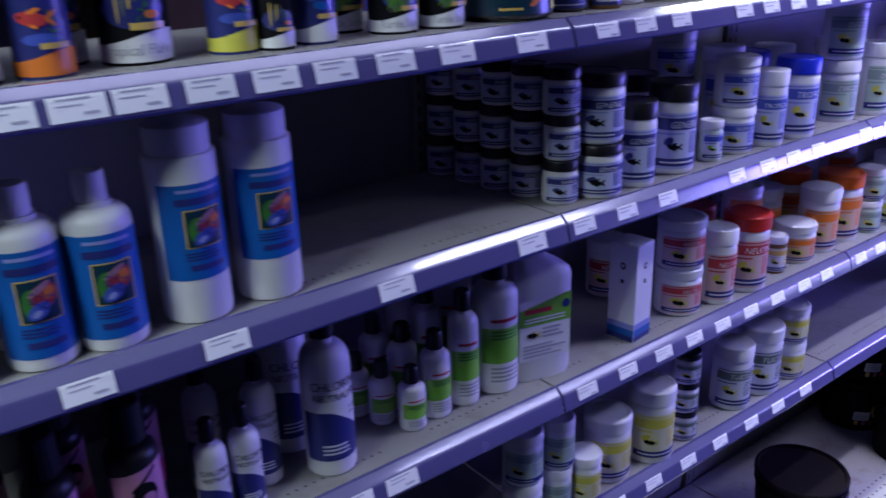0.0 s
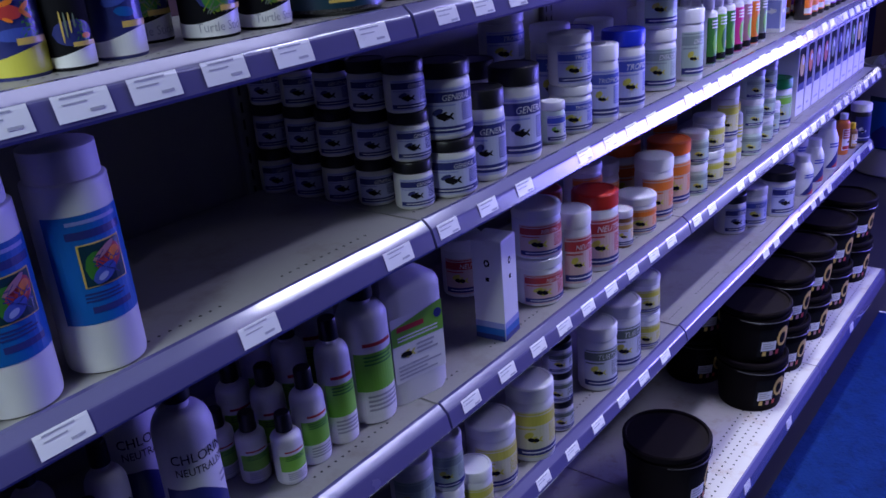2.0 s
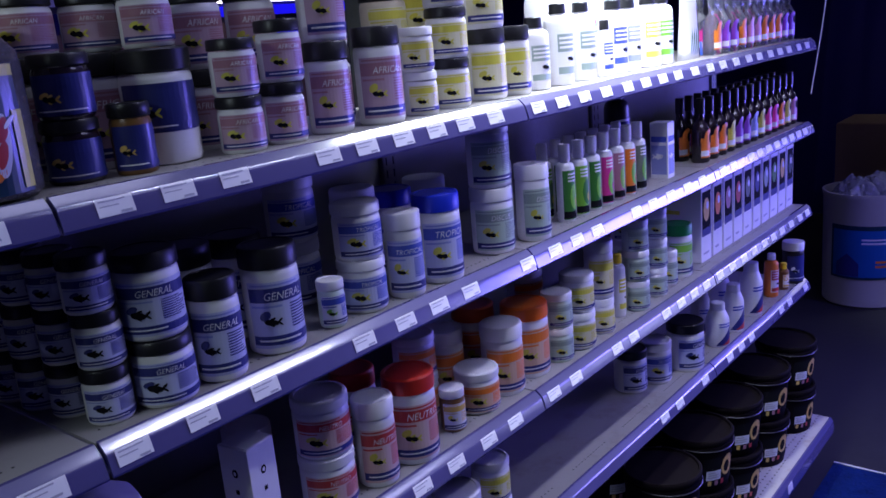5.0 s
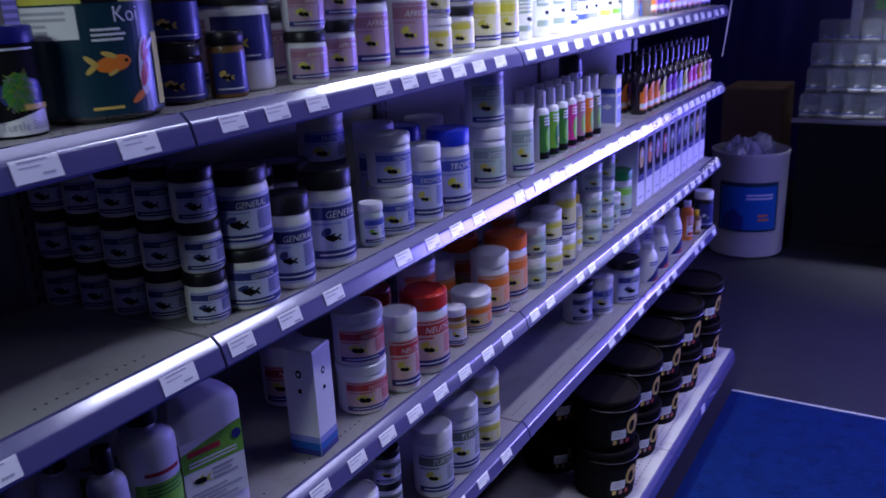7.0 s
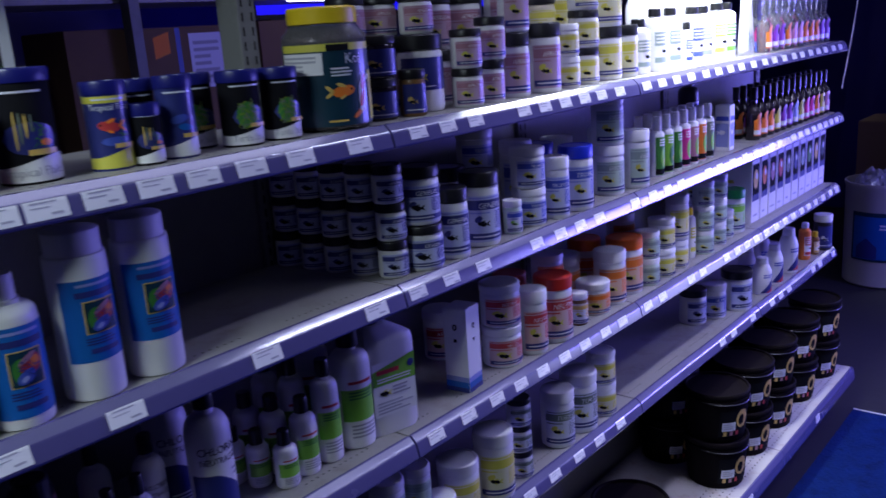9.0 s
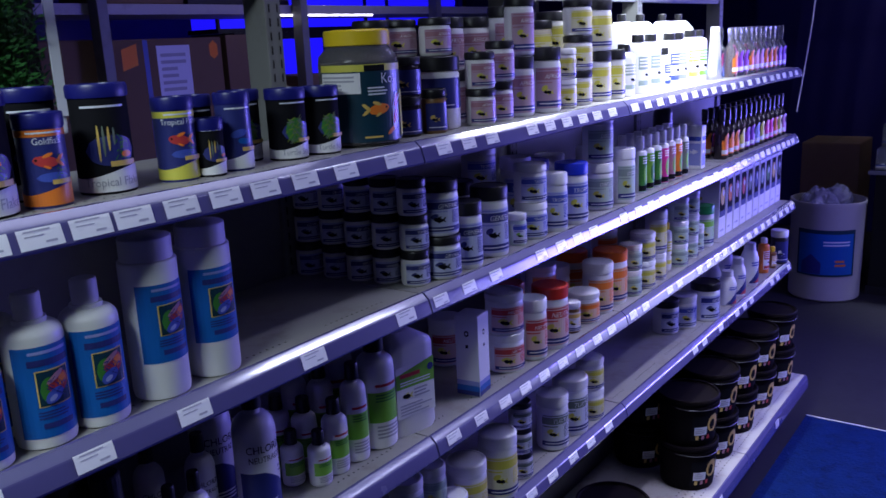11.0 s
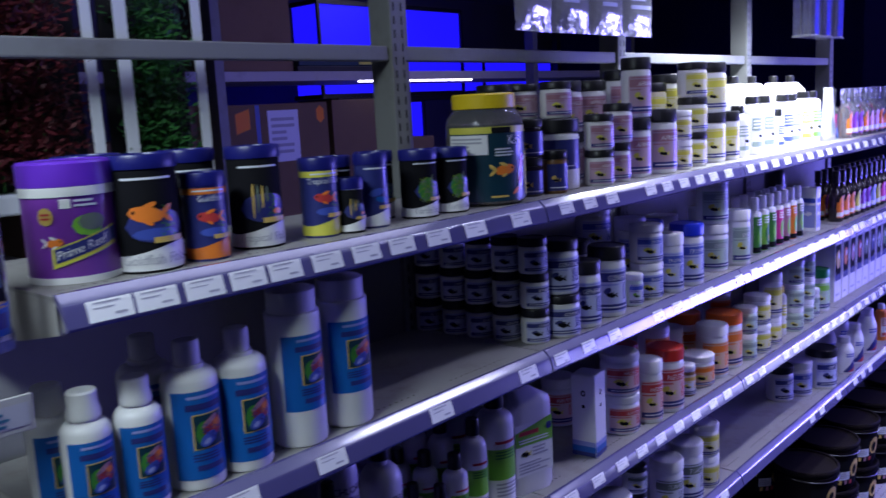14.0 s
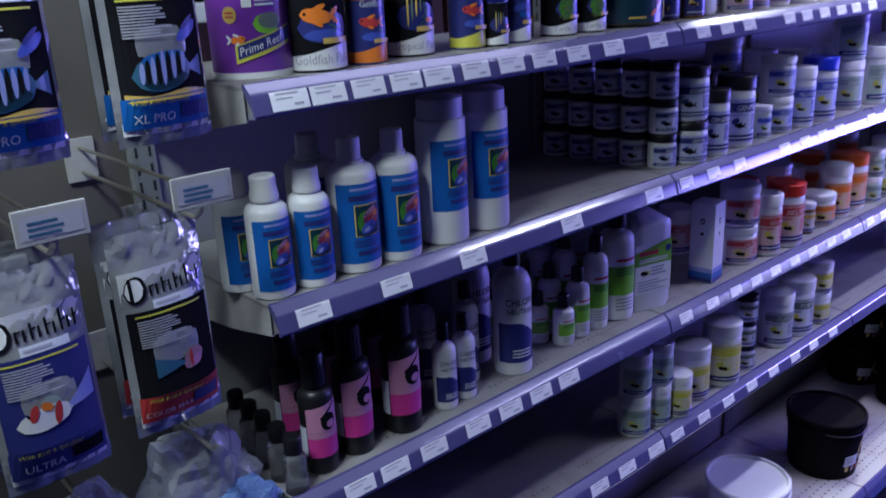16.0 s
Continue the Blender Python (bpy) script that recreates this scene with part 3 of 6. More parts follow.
tub(1.911, 0.900, S2, 0.0317, 0.1419, *GREY_T)
tub(1.915, 0.993, S2, 0.0378, 0.1419, *GREY_T)
tub(1.754, 1.028, S2, 0.0378, 0.1419, *GREY_T)
# shelf one: black-lidded jars in stacks
stack(1.289, 0.921, S1, 2, 0.0290, 0.0701, *AFRICAN)
stack(1.368, 0.927, S1, 2, 0.0290, 0.0796, *AFRICAN)
stack(1.460, 0.934, S1, 2, 0.0310, 0.1261, *AFRICAN)
tub(1.557, 0.927, S1, 0.0348, 0.1414, *AFRICAN)
stack(1.308, 1.011, S1, 2, 0.0338, 0.1044, *AFRICAN)
stack(1.392, 1.005, S1, 2, 0.0338, 0.1044, *AFRICAN)
stack(1.224, 1.100, S1, 2, 0.0380, 0.1044, *AFRICAN)
stack(1.540, 1.021, S1, 2, 0.0359, 0.1160, *AFRICAN)
stack(1.649, 0.927, S1, 2, 0.0270, 0.0675, *YELLOW_W)
stack(1.677, 1.016, S1, 2, 0.0380, 0.1002, BLACK, P_YELLOW, P_YELLOW, "", "cream plastic tub with black lid and yellow label", body=CREAM)
stack(1.745, 0.942, S1, 3, 0.0340, 0.0812, *YELLOW)
stack(1.856, 0.947, S1, 2, 0.0360, 0.1224, *YELLOW)
tub(1.928, 0.934, S1, 0.0290, 0.1234, *YELLOW)
stack(1.783, 1.032, S1, 2, 0.0380, 0.1108, *YELLOW)
for x in (1.085, 1.165):
    tub(x, 1.020, S1, 0.037, 0.137, *AFRICAN)
    tub(x, 1.020, S1 + 0.1375, 0.033, 0.068, *AFRICAN)
# tub with the dark square label
tub(1.205, 0.965, S1, 0.0433, 0.1371, BLACK, P_NAVY, P_YELLOW, "", "large white tub with black lid and dark blue label", zspan=(0.36, 0.88))
tub(1.205, 0.965, S1 + 0.1377, 0.0306, 0.0696, *AFRICAN)
# shelf three
tub(1.361, 0.927, S3, 0.0414, 0.0859, *NEUTRO)
tub(1.361, 0.927, S3 + 0.0863, 0.0414, 0.0900, *NEUTRO)
tub(1.445, 0.906, S3, 0.0320, 0.1407, *NEUTRO)
tub(1.534, 0.910, S3, 0.0420, 0.1479, *NEUTRO_RED)
tub(1.499, 1.001, S3, 0.0372, 0.1479, *NEUTRO_RED)
tub(1.323, 1.061, S3, 0.0372, 0.1086, *NEUTRO)
tub(1.729, 0.923, S3, 0.0403, 0.0786, *GOLD)
tub(1.814, 0.924, S3, 0.0393, 0.1345, *GOLD)
tub(1.907, 0.933, S3, 0.0455, 0.1448, *GOLD_ORANGE)
tub(1.856, 1.020, S3, 0.0414, 0.1448, *GOLD_ORANGE)
stack(1.659, 1.004, S3, 2, 0.0383, 0.0766, *GOLD)
tub(1.752, 1.014, S3, 0.0372, 0.1293, *GOLD)
stack(1.992, 0.910, S3, 2, 0.0310, 0.0714, *GREEN_T, body=GREENISH)
stack(2.073, 0.910, S3, 2, 0.0350, 0.0797, *YELLOW_W)
stack(2.166, 0.910, S3, 1, 0.0310, 0.0797, *YELLOW_W)
tub(2.166, 0.910, S3 + 0.0802, 0.0310, 0.1262, *YELLOW_W)
stack(2.021, 1.004, S3, 2, 0.0372, 0.0879, *GOLD)
stack(2.334, 0.906, S3, 3, 0.0300, 0.0709, *GREEN_T, body=GREENISH)
stack(2.447, 0.912, S3, 3, 0.0280, 0.0714, *GREEN_T)
stack(2.404, 0.978, S3, 3, 0.0248, 0.0714, *GREEN_T)
tub(2.611, 0.929, S3, 0.0380, 0.1376, *GREEN_CAP)
stack(2.533, 0.918, S3, 1, 0.0240, 0.0890, *GREEN_T)
# shelf four
stack(1.036, 0.897, S4, 2, 0.0271, 0.0895, WHITE_LID, P_GREY, P_YELLOW, "", "cloudy clear jar with pale lid and grey label")
stack(0.967, 0.905, S4, 2, 0.0322, 0.0895, WHITE_LID, P_GREY, P_YELLOW, "", "cloudy clear jar with pale lid and grey label")
tub(1.089, 0.885, S4, 0.0281, 0.0945, *YELLOW_W)
tub(1.176, 0.913, S4, 0.0412, 0.1226, *YELLOW_W)
tub(1.278, 0.901, S4, 0.0412, 0.1458, *YELLOW_W)
stack(1.368, 0.897, S4, 3, 0.0261, 0.0603, BLACK, P_OLIVE, P_YELLOW, "", "small white jar with black lid and olive label")
tub(1.535, 0.909, S4, 0.0382, 0.1357, *OLIVE)
tub(1.629, 0.910, S4, 0.0432, 0.1458, *OLIVE)
stack(1.724, 0.904, S4, 2, 0.0352, 0.0819, *YELLOW_W)
tub(2.512, 0.949, S4, 0.0412, 0.1106, *TROPIC)
tub(2.625, 0.916, S4, 0.0482, 0.1307, *GENERAL)
tub(2.432, 0.979, S4, 0.0412, 0.1106, *GENERAL)


# ---- goods: bottles ----
def bottle_profile(r, h, neck, shoulder):
    """Straight-sided bottle with a domed shoulder up to a neck."""
    pts = [(0, 0), (r * 0.88, 0), (r * 0.97, 0.002), (r, 0.007), (r, shoulder - 0.004)]
    top = h
    for i in range(1, 8):
        a = math.pi / 2 * i / 7
        pts.append((neck + (r - neck) * math.cos(a), shoulder + (top - shoulder) * 0.75 * math.sin(a)))
    return pts + [(neck, top), (0, top)]


def cap_profile(r, z, h, flare=1.0):
    return [(0, z), (r * flare, z), (r * flare, z + h * 0.2), (r, z + h * 0.5), (r, z + h - 0.002), (r * 0.9, z + h), (0, z + h)]


def blue_bottle(x, y, r, h, size):
    def build():
        t = thing("bottle", pose(0, 0, 0), size + " white plastic bottle with blue discus-fish label", "bottle", "blue-labelled bottles")
        big = size == "tall"
        ch = 0.030 if not big else 0.030
        hb = h - ch
        b = turned("body", bottle_profile(r, hb, r * (0.55 if not big else 0.88), hb * (0.86 if not big else 0.985)), WHITE, t)
        wide = {"small": 0.60, "medium": 0.46, "tall": 0.90}[size]
        turned("cap", cap_profile(r * wide, hb - 0.001, ch, 1.12 if size == "small" else 1.0), WHITE_LID, t, "", 40, 0.02)
        p = Print(round_map(r), r * 0.15)
        lo, hi = (hb * 0.10, hb * 0.82) if not big else (hb * 0.28, hb * 0.84)
        w = r * 1.25
        p.area("label", P_CYAN, -w, w, lo, hi, 1)
        H = hi - lo
        p.lines(P_LILAC, -w * 0.55, w * 0.55, lo + H * 0.90, lo + H * 0.97, 1, 2, "brand_bar", 2)
        p.area("title_band", P_NAVY, -w * 0.6, w * 0.6, lo + H * 0.79, lo + H * 0.86, 2)
        q0, q1 = lo + H * 0.34, lo + H * 0.74
        p.area("picture_edge", P_GOLD, -w * 0.46, w * 0.46, q0, q1, 2)
        p.area("picture", P_TEAL, -w * 0.42, w * 0.42, q0 + H * 0.012, q1 - H * 0.012, 3)
        m = (q0 + q1) / 2
        p.oval("discus_shadow", P_LEAF, -w * 0.14, m - H * 0.02, w * 0.24, H * 0.14, 4)
        p.oval("discus_red", P_RED, w * 0.10, m + H * 0.035, w * 0.29, H * 0.115, 5, 0.25)
        p.oval("discus_orange", P_ORANGE, w * 0.20, m + H * 0.06, w * 0.13, H * 0.06, 6, 0.3)
        p.oval("discus_fin", P_MAUVE, w * 0.02, m + H * 0.11, w * 0.24, H * 0.035, 6, 0.6)
        p.oval("discus_blue", P_BLUE, -w * 0.05, m - H * 0.085, w * 0.24, H * 0.075, 7, 0.4)
        p.oval("discus_pale", P_LILAC, -w * 0.10, m - H * 0.11, w * 0.10, H * 0.030, 8, 0.4)
        p.strokes("discus_mark", P_NAVY, w * 0.02, m, w * 0.30, H * 0.12, 16, 4, 9)
        p.lines(P_NAVY, -w * 0.5, w * 0.5, lo + H * 0.20, lo + H * 0.30, 3, 2, seed=3)
        p.area("foot_band", P_NAVY, -w * 0.42, w * 0.42, lo + H * 0.10, lo + H * 0.16, 2)
        p.put(b)
        return t

    return again(("blue", size, round(r, 3), round(h, 3)), spot(x, y, S2, 7), build)


for x, y in ((0.197, 0.902), (0.256, 0.899), (0.182, 0.955)):
    blue_bottle(x, y, 0.0270, 0.155, "small")
for x, y in ((0.328, 0.905), (0.396, 0.901), (0.310, 0.976)):
    blue_bottle(x, y, 0.0338, 0.179, "medium")
for x, y in ((0.488, 0.906), (0.575, 0.908)):
    blue_bottle(x, y, 0.0365, 0.211, "tall")


def pink_bottle(x, y, r, h):
    def build():
        t = thing("bottle", pose(0, 0, 0), "black bottle with ribbed black cap and pink label", "bottle", "pink-labelled bottles")
        hb = h - 0.045
        b = turned("body", bottle_profile(r, hb, r * 0.5, hb * 0.86), BLACK, t)
        turned("cap", cap_profile(r * 0.66, hb - 0.001, 0.046, 1.05), BLACK, t, "ribbed black cap", 40, 0.04)
        p = Print(round_map(r), r * 0.15)
        w, lo, hi = r * 1.15, hb * 0.14, hb * 0.84
        H = hi - lo
        p.area("label", P_PALEPINK, -w, w, lo + H * 0.52, lambda u: hi - 0.004 + 0.18 * u, 1)
        p.area("label_foot", P_PINK, -w, w, lo + H * 0.10, lo + H * 0.42, 1)
        p.area("label_band", P_PALEPINK, -w, w, lo + H * 0.42, lo + H * 0.52, 2)
        p.oval("swirl", P_BLACK, w * 0.12, lo + H * 0.68, w * 0.42, H * 0.14, 2)
        p.oval("swirl_eye", P_PALEPINK, w * 0.22, lo + H * 0.64, w * 0.22, H * 0.06, 3)
        p.area("swirl", P_BLACK, -w * 0.30, w * 0.55, lambda u: lo + H * (0.72 + 0.26 * (u / w + 0.3)), lambda u: lo + H * (0.76 + 0.26 * (u / w + 0.3)), 2)
        p.area("back_label", PAPER, -w * 1.6, -w * 1.05, lo + H * 0.1, lo + H * 0.6, 1)
        p.put(b)
        return t

    return again(("pink", round(r, 3), round(h, 3)), spot(x, y, S3, 6), build)


pink_bottle(0.240, 0.905, 0.0243, 0.1761)
pink_bottle(0.304, 0.911, 0.0269, 0.1937)
pink_bottle(0.390, 0.909, 0.0290, 0.1989)
pink_bottle(0.252, 0.994, 0.0243, 0.1761)
pink_bottle(0.337, 0.999, 0.0269, 0.1937)
pink_bottle(0.420, 0.999, 0.0290, 0.1989)


def chlorine_bottle(x, y, r, h):
    def build():
        t = thing("bottle", pose(0, 0, 0), "white bottle of chlorine neutraliser with black cap", "bottle", "chlorine neutraliser bottles")
        hb = h - 0.026
        b = turned("body", bottle_profile(r, hb, r * 0.38, hb * 0.80), WHITE, t)
        turned("cap", cap_profile(r * 0.45, hb - 0.001, 0.027, 1.05), BLACK, t, "black screw cap", 40, 0.03)
        p = Print(round_map(r), r * 0.12)
        w, H = r * 1.5, hb
        p.words("CHLORINE", P_BLACK, 0, H * 0.665, r * 0.52, 2, 0.0, 0.86)
        p.words("NEUTRALISER", P_BLACK, 0, H * 0.585, r * 0.42, 2, 0.0, 0.78)
        p.area("label", P_NAVY, -w, w, H * 0.13, lambda u: H * (0.50 - 0.20 * max(0.0, u / w + 0.25) ** 1.3), 1)
        p.lines(INK, w * 0.30, w * 0.75, H * 0.44, H * 0.52, 2, 2, seed=4)
        p.lines(PAPER, -w * 0.5, w * 0.3, H * 0.17, H * 0.26, 3, 2, "small_print", 5)
        p.put(b)
        return t

    return again(("chlor", round(r, 3), round(h, 3)), spot(x, y, S3, 6), build)


chlorine_bottle(0.475, 0.907, 0.0192, 0.1419)
chlorine_bottle(0.519, 0.911, 0.0192, 0.1419)
chlorine_bottle(0.558, 0.947, 0.0218, 0.1740)
chlorine_bottle(0.498, 0.984, 0.0218, 0.1740)
chlorine_bottle(0.640, 0.920, 0.0325, 0.2160)
chlorine_bottle(0.622, 1.000, 0.0325, 0.2160)


def green_bottle(x, y, r, h):
    def build():
        t = thing("bottle", pose(0, 0, 0), "white bottle with black cap and green plant-care label", "bottle", "green-labelled bottles")
        ch = 0.018 + h * 0.06
        hb = h - ch
        b = turned("body", bottle_profile(r, hb, r * 0.42, hb * 0.84), WHITE, t)
        turned("cap", cap_profile(r * 0.52, hb - 0.001, ch, 1.05), BLACK, t, "black screw cap", 40, 0.03)
        p = Print(round_map(r), r * 0.13)
        w, lo, H = r * 1.35, hb * 0.08, hb * 0.66
        p.area("label", PAPER_WHITE, -w, w, lo, lo + H, 1)
        p.area("green_field", P_GREEN, -w, w, lo + H * 0.32, lo + H * 0.80, 2)
        p.lines(P_RED, -w * 0.7, w * 0.7, lo + H * 0.86, lo + H * 0.95, 1, 3, "title_bar", 3)
        p.lines(P_LEAF, -w * 0.7, w * 0.7, lo + H * 0.64, lo + H * 0.78, 3, 3, "text_block", 4)
        p.lines(INK, -w * 0.7, w * 0.7, lo + H * 0.05, lo + H * 0.28, 4, 3, "small_print", 6)
        p.put(b)
        return t

    return again(("greenb", round(r, 3), round(h, 3)), spot(x, y, S3, 8), build)


for x, y, r, h in ((0.774, 0.924, 0.0192, 0.0953), (0.751, 0.964, 0.0192, 0.0953), (0.734, 1.005, 0.0192, 0.0953), (0.718, 1.045, 0.0192, 0.0953),
                   (0.820, 0.930, 0.0218, 0.1326), (0.798, 0.979, 0.0218, 0.1326), (0.781, 1.027, 0.0218, 0.1326),
                   (0.872, 0.931, 0.0228, 0.1782), (0.847, 0.985, 0.0228, 0.1782), (0.833, 1.035, 0.0228, 0.1782), (0.937, 0.935, 0.0342, 0.2103), (0.916, 1.015, 0.0342, 0.2103)):
    green_bottle(x, y, r, h)


def jerrycan(x, y, z, w, d, h, label_ink, words, turn=0):
    """Square-shouldered plastic can: rounded block, sloping shoulder to a corner neck, cap and label."""
    key = ("jerry", w, h, label_ink.name)

    def build():
        t = thing("canister", pose(0, 0, 0), words, "canister", "plastic canisters")
        bm = bmesh.new()
        hb = h * 0.80
        rings = []
        for sx, sy, zz, ox in ((0.94, 0.94, 0, 0), (1, 1, 0.008, 0), (1, 1, hb, 0), (0.93, 0.95, hb + 0.010, 0.0), (0.52, 0.62, h * 0.955, -0.16), (0.40, 0.5, h * 0.965, -0.2)):
            ring = []
            for i in range(24):
                a = 2 * math.pi * (i + 0.5) / 24
                c, s = math.cos(a), math.sin(a)
                k = (abs(c) ** 5 + abs(s) ** 5) ** (-1 / 5)
                ring.append(bm.verts.new((w / 2 * (c * k * sx) + ox * w, d / 2 * s * k * sy, zz)))
            rings.append(ring)
        for a, b in zip(rings, rings[1:]):
            for i in range(24):
                j = (i + 1) % 24
                bm.faces.new((a[i], a[j], b[j], b[i]))
        bm.faces.new(rings[0][::-1])
        bm.faces.new(rings[-1])
        b = smooth_by_angle(part("body", bm, WHITE, t), 35)
        bm = lathe(cap_profile(w * 0.15, 0, 0.022, 1.03), 40, 0.03)
        bmesh.ops.translate(bm, verts=bm.verts, vec=(-w * 0.2, 0, h * 0.962))
        part("cap", bm, BLACK, t, "black screw cap")
        p = Print(flat_map(-d / 2 - 0.0003), 0.02)
        u, lo, hi = w * 0.42, h * 0.18, h * 0.66
        H = hi - lo
        p.area("label", PAPER_WHITE, -u, u, lo, hi, 1)
        p.area("label_head", label_ink, -u, u, lo + H * 0.58, lambda q: lo + H * (0.95 + 0.10 * q / u), 2)
        p.lines(P_RED, -u * 0.8, u * 0.8, lo + H * 0.74, lo + H * 0.90, 1, 3, "title_bar", 1)
        p.lines(PAPER_WHITE, -u * 0.8, u * 0.8, lo + H * 0.62, lo + H * 0.72, 2, 3, "head_print", 2)
        p.fish(P_BLACK, -u * 0.5, lo + H * 0.42, u * 0.22, 3, -1, P_YELLOW)
        p.lines(INK, -u * 0.1, u * 0.85, lo + H * 0.34, lo + H * 0.54, 3, 3, seed=7)
        p.lines(INK, -u * 0.85, u * 0.85, lo + H * 0.04, lo + H * 0.28, 4, 3, "small_print", 8)
        p.oval("seal", P_NAVY, u * 0.80, lo + H * 0.86, u * 0.16, u * 0.16, 4)
        p.put(b)
        return t

    return again(key, pose(x, y, z, 0, 0, turn), build)


jerrycan(1.012, 0.932, S3, 0.104, 0.072, 0.207, P_GREEN, "large white square-shouldered canister with green label", -14)
for x, y, w in ((2.184, 1.021, 0.085), (2.342, 1.032, 0.085), (2.521, 1.037, 0.085), (2.648, 1.032, 0.085)):
    jerrycan(x, y, S1, w, 0.070, 0.200, P_LILAC, "white square-shouldered canister with pale label and black cap", RND.uniform(-4, 4))


def treatment_bottle(x, y, z, r, h, ink, words="white treatment bottle with black cap and coloured label", cap=BLACK, body=WHITE, group="white treatment bottles"):
    def build():
        t = thing("bottle", pose(0, 0, 0), words, "bottle", group)
        ch = 0.020
        hb = h - ch
        b = turned("body", bottle_profile(r, hb, r * 0.5, hb * 0.86), body, t)
        turned("cap", cap_profile(r * 0.58, hb - 0.001, ch, 1.03), cap, t, "", 40, 0.03)
        p = Print(round_map(r), r * 0.15)
        w, lo, H = r * 1.2, hb * 0.14, hb * 0.60
        p.area("label", PAPER_WHITE, -w, w, lo, lo + H, 1)
        p.area("label_head", ink, -w * 0.9, w * 0.9, lo + H * 0.55, lo + H * 0.96, 2)
        p.lines(PAPER_WHITE, -w * 0.8, w * 0.8, lo + H * 0.60, lo + H * 0.92, 3, 3, "head_print", 1)
        p.fish(P_BLACK, -w * 0.1, lo + H * 0.38, w * 0.26, 3, -1, ink)
        p.area("foot_band", ink, -w * 0.9, w * 0.9, lo + H * 0.04, lo + H * 0.20, 2)
        p.put(b)
        return t

    return again(("treat", round(r, 3), round(h, 3), ink.name, cap.name, body.name, words), spot(x, y, z), build)


for x, y, r, h, ink in ((2.009, 0.942, 0.0290, 0.1361, P_GREY), (2.099, 0.942, 0.0280, 0.1582, P_GREY), (2.194, 0.945, 0.0285, 0.1582, P_GREY), (2.273, 0.934, 0.0170, 0.1181, P_BLUE),
                        (2.336, 0.947, 0.0300, 0.1582, P_BLUE), (2.405, 0.947, 0.0285, 0.1582, P_LILAC), (2.505, 0.947, 0.0310, 0.1635, P_YELLOW), (2.579, 0.947, 0.0285, 0.1635, P_GREEN)):
    treatment_bottle(x, y, S1, r, h, ink)
tub(1.640, 0.910, S3, 0.0217, 0.0766, WHITE_LID, P_GOLD, P_YELLOW, "", "small amber jar with white lid", body=AMBER)
tub(1.389, 0.905, S2, 0.0194, 0.0684, WHITE_LID, P_BLUE, P_GREEN, "", "small jar with white lid, blue and green band", body=GREENISH)
treatment_bottle(2.269, 0.919, S3, 0.0166, 0.1469, P_YELLOW, "slim white bottle with yellow cap and yellow label", YELLOW_LID)

# shelf two: slim plant-food bottles with white caps, two rows
INKS = [P_LEAF, P_GREEN, P_LEAF, P_PINK, P_MAUVE, P_ORANGE, P_OLIVE]
for row in range(2):
    for i in range(7):
        ink = INKS[(i + row) % 7]
        x = 2.050 + i * 0.053

        def build():
            t = thing("bottle", pose(0, 0, 0), "slim bottle with white cap and bright plant label", "bottle", "plant-food bottles")
            b = turned("body", bottle_profile(0.0185, 0.122, 0.009, 0.108), WHITE, t)
            turned("cap", cap_profile(0.0115, 0.121, 0.034, 1.0), WHITE_LID, t, "white flip cap", 40, 0.03)
            p = Print(round_map(0.0185), 0.003)
            p.area("label", ink, -0.024, 0.024, 0.006, 0.104, 1)
            p.oval("plant_picture", P_GREEN if ink is not P_GREEN else P_LEAF, 0.002, 0.050, 0.013, 0.026, 2)
            p.oval("plant_bloom", ink if ink in (P_PINK, P_ORANGE) else P_YELLOW, 0.006, 0.040, 0.006, 0.009, 3)
            p.lines(PAPER_WHITE, -0.014, 0.015, 0.080, 0.100, 3, 3, seed=i)
            p.area("foot_band", P_BLACK, -0.024, 0.024, 0.008, 0.022, 2)
            p.put(b)
            return t

        again(("plant", ink.name), spot(x, 0.912 + row * 0.052, S2, 5), build)
treatment_bottle(2.477, 1.018, S2, 0.0306, 0.2195, P_NAVY, "tall dark bottle with black cap behind the others", BLACK, BLACK)


def carton(x, y, z, w, d, h, words, turn, face, name="carton"):
    t = thing(name, pose(x, y, z, 0, 0, turn), words, "carton")
    b = part("box_body", boxed(-w / 2, w / 2, -d / 2, d / 2, 0, h, 0.0012), PAPER_WHITE, t)
    part("tuck_flap", boxed(-w / 2 + 0.002, w / 2 - 0.002, -d / 2 + 0.001, d / 2 - 0.004, h, h + 0.0012), PAPER_WHITE, t)
    p = Print(flat_map(-d / 2), 0.01)
    face(p, w, h)
    p.put(b)
    q = Print(lambda u, v, o: Vector((-w / 2 - o, -u, v)), 0.01)
    face(q, d, h)
    q.put(b)
    return t


def tall_face(p, w, h):
    u = w / 2
    p.area("blue_foot", P_CYAN, -u * 0.98, u * 0.98, 0.001, h * 0.13, 1)
    p.area("blue_fade", P_LILAC, -u * 0.98, u * 0.98, h * 0.13, h * 0.19, 1)
    p.area("navy_foot", P_NAVY, -u * 0.98, u * 0.98, 0.001, h * 0.06, 2)
    p.oval("emblem", P_BLACK, 0.0, h * 0.78, u * 0.20, u * 0.24, 1)
    p.oval("emblem", PAPER_WHITE, 0.0, h * 0.78, u * 0.10, u * 0.12, 2)
    p.area("figure_print", P_BLACK, -u * 0.12, u * 0.12, h * 0.60, h * 0.64, 1)


carton(1.216, 0.914, S3, 0.050, 0.052, 0.169, "tall white carton with blue foot standing among tubs", 8, tall_face)


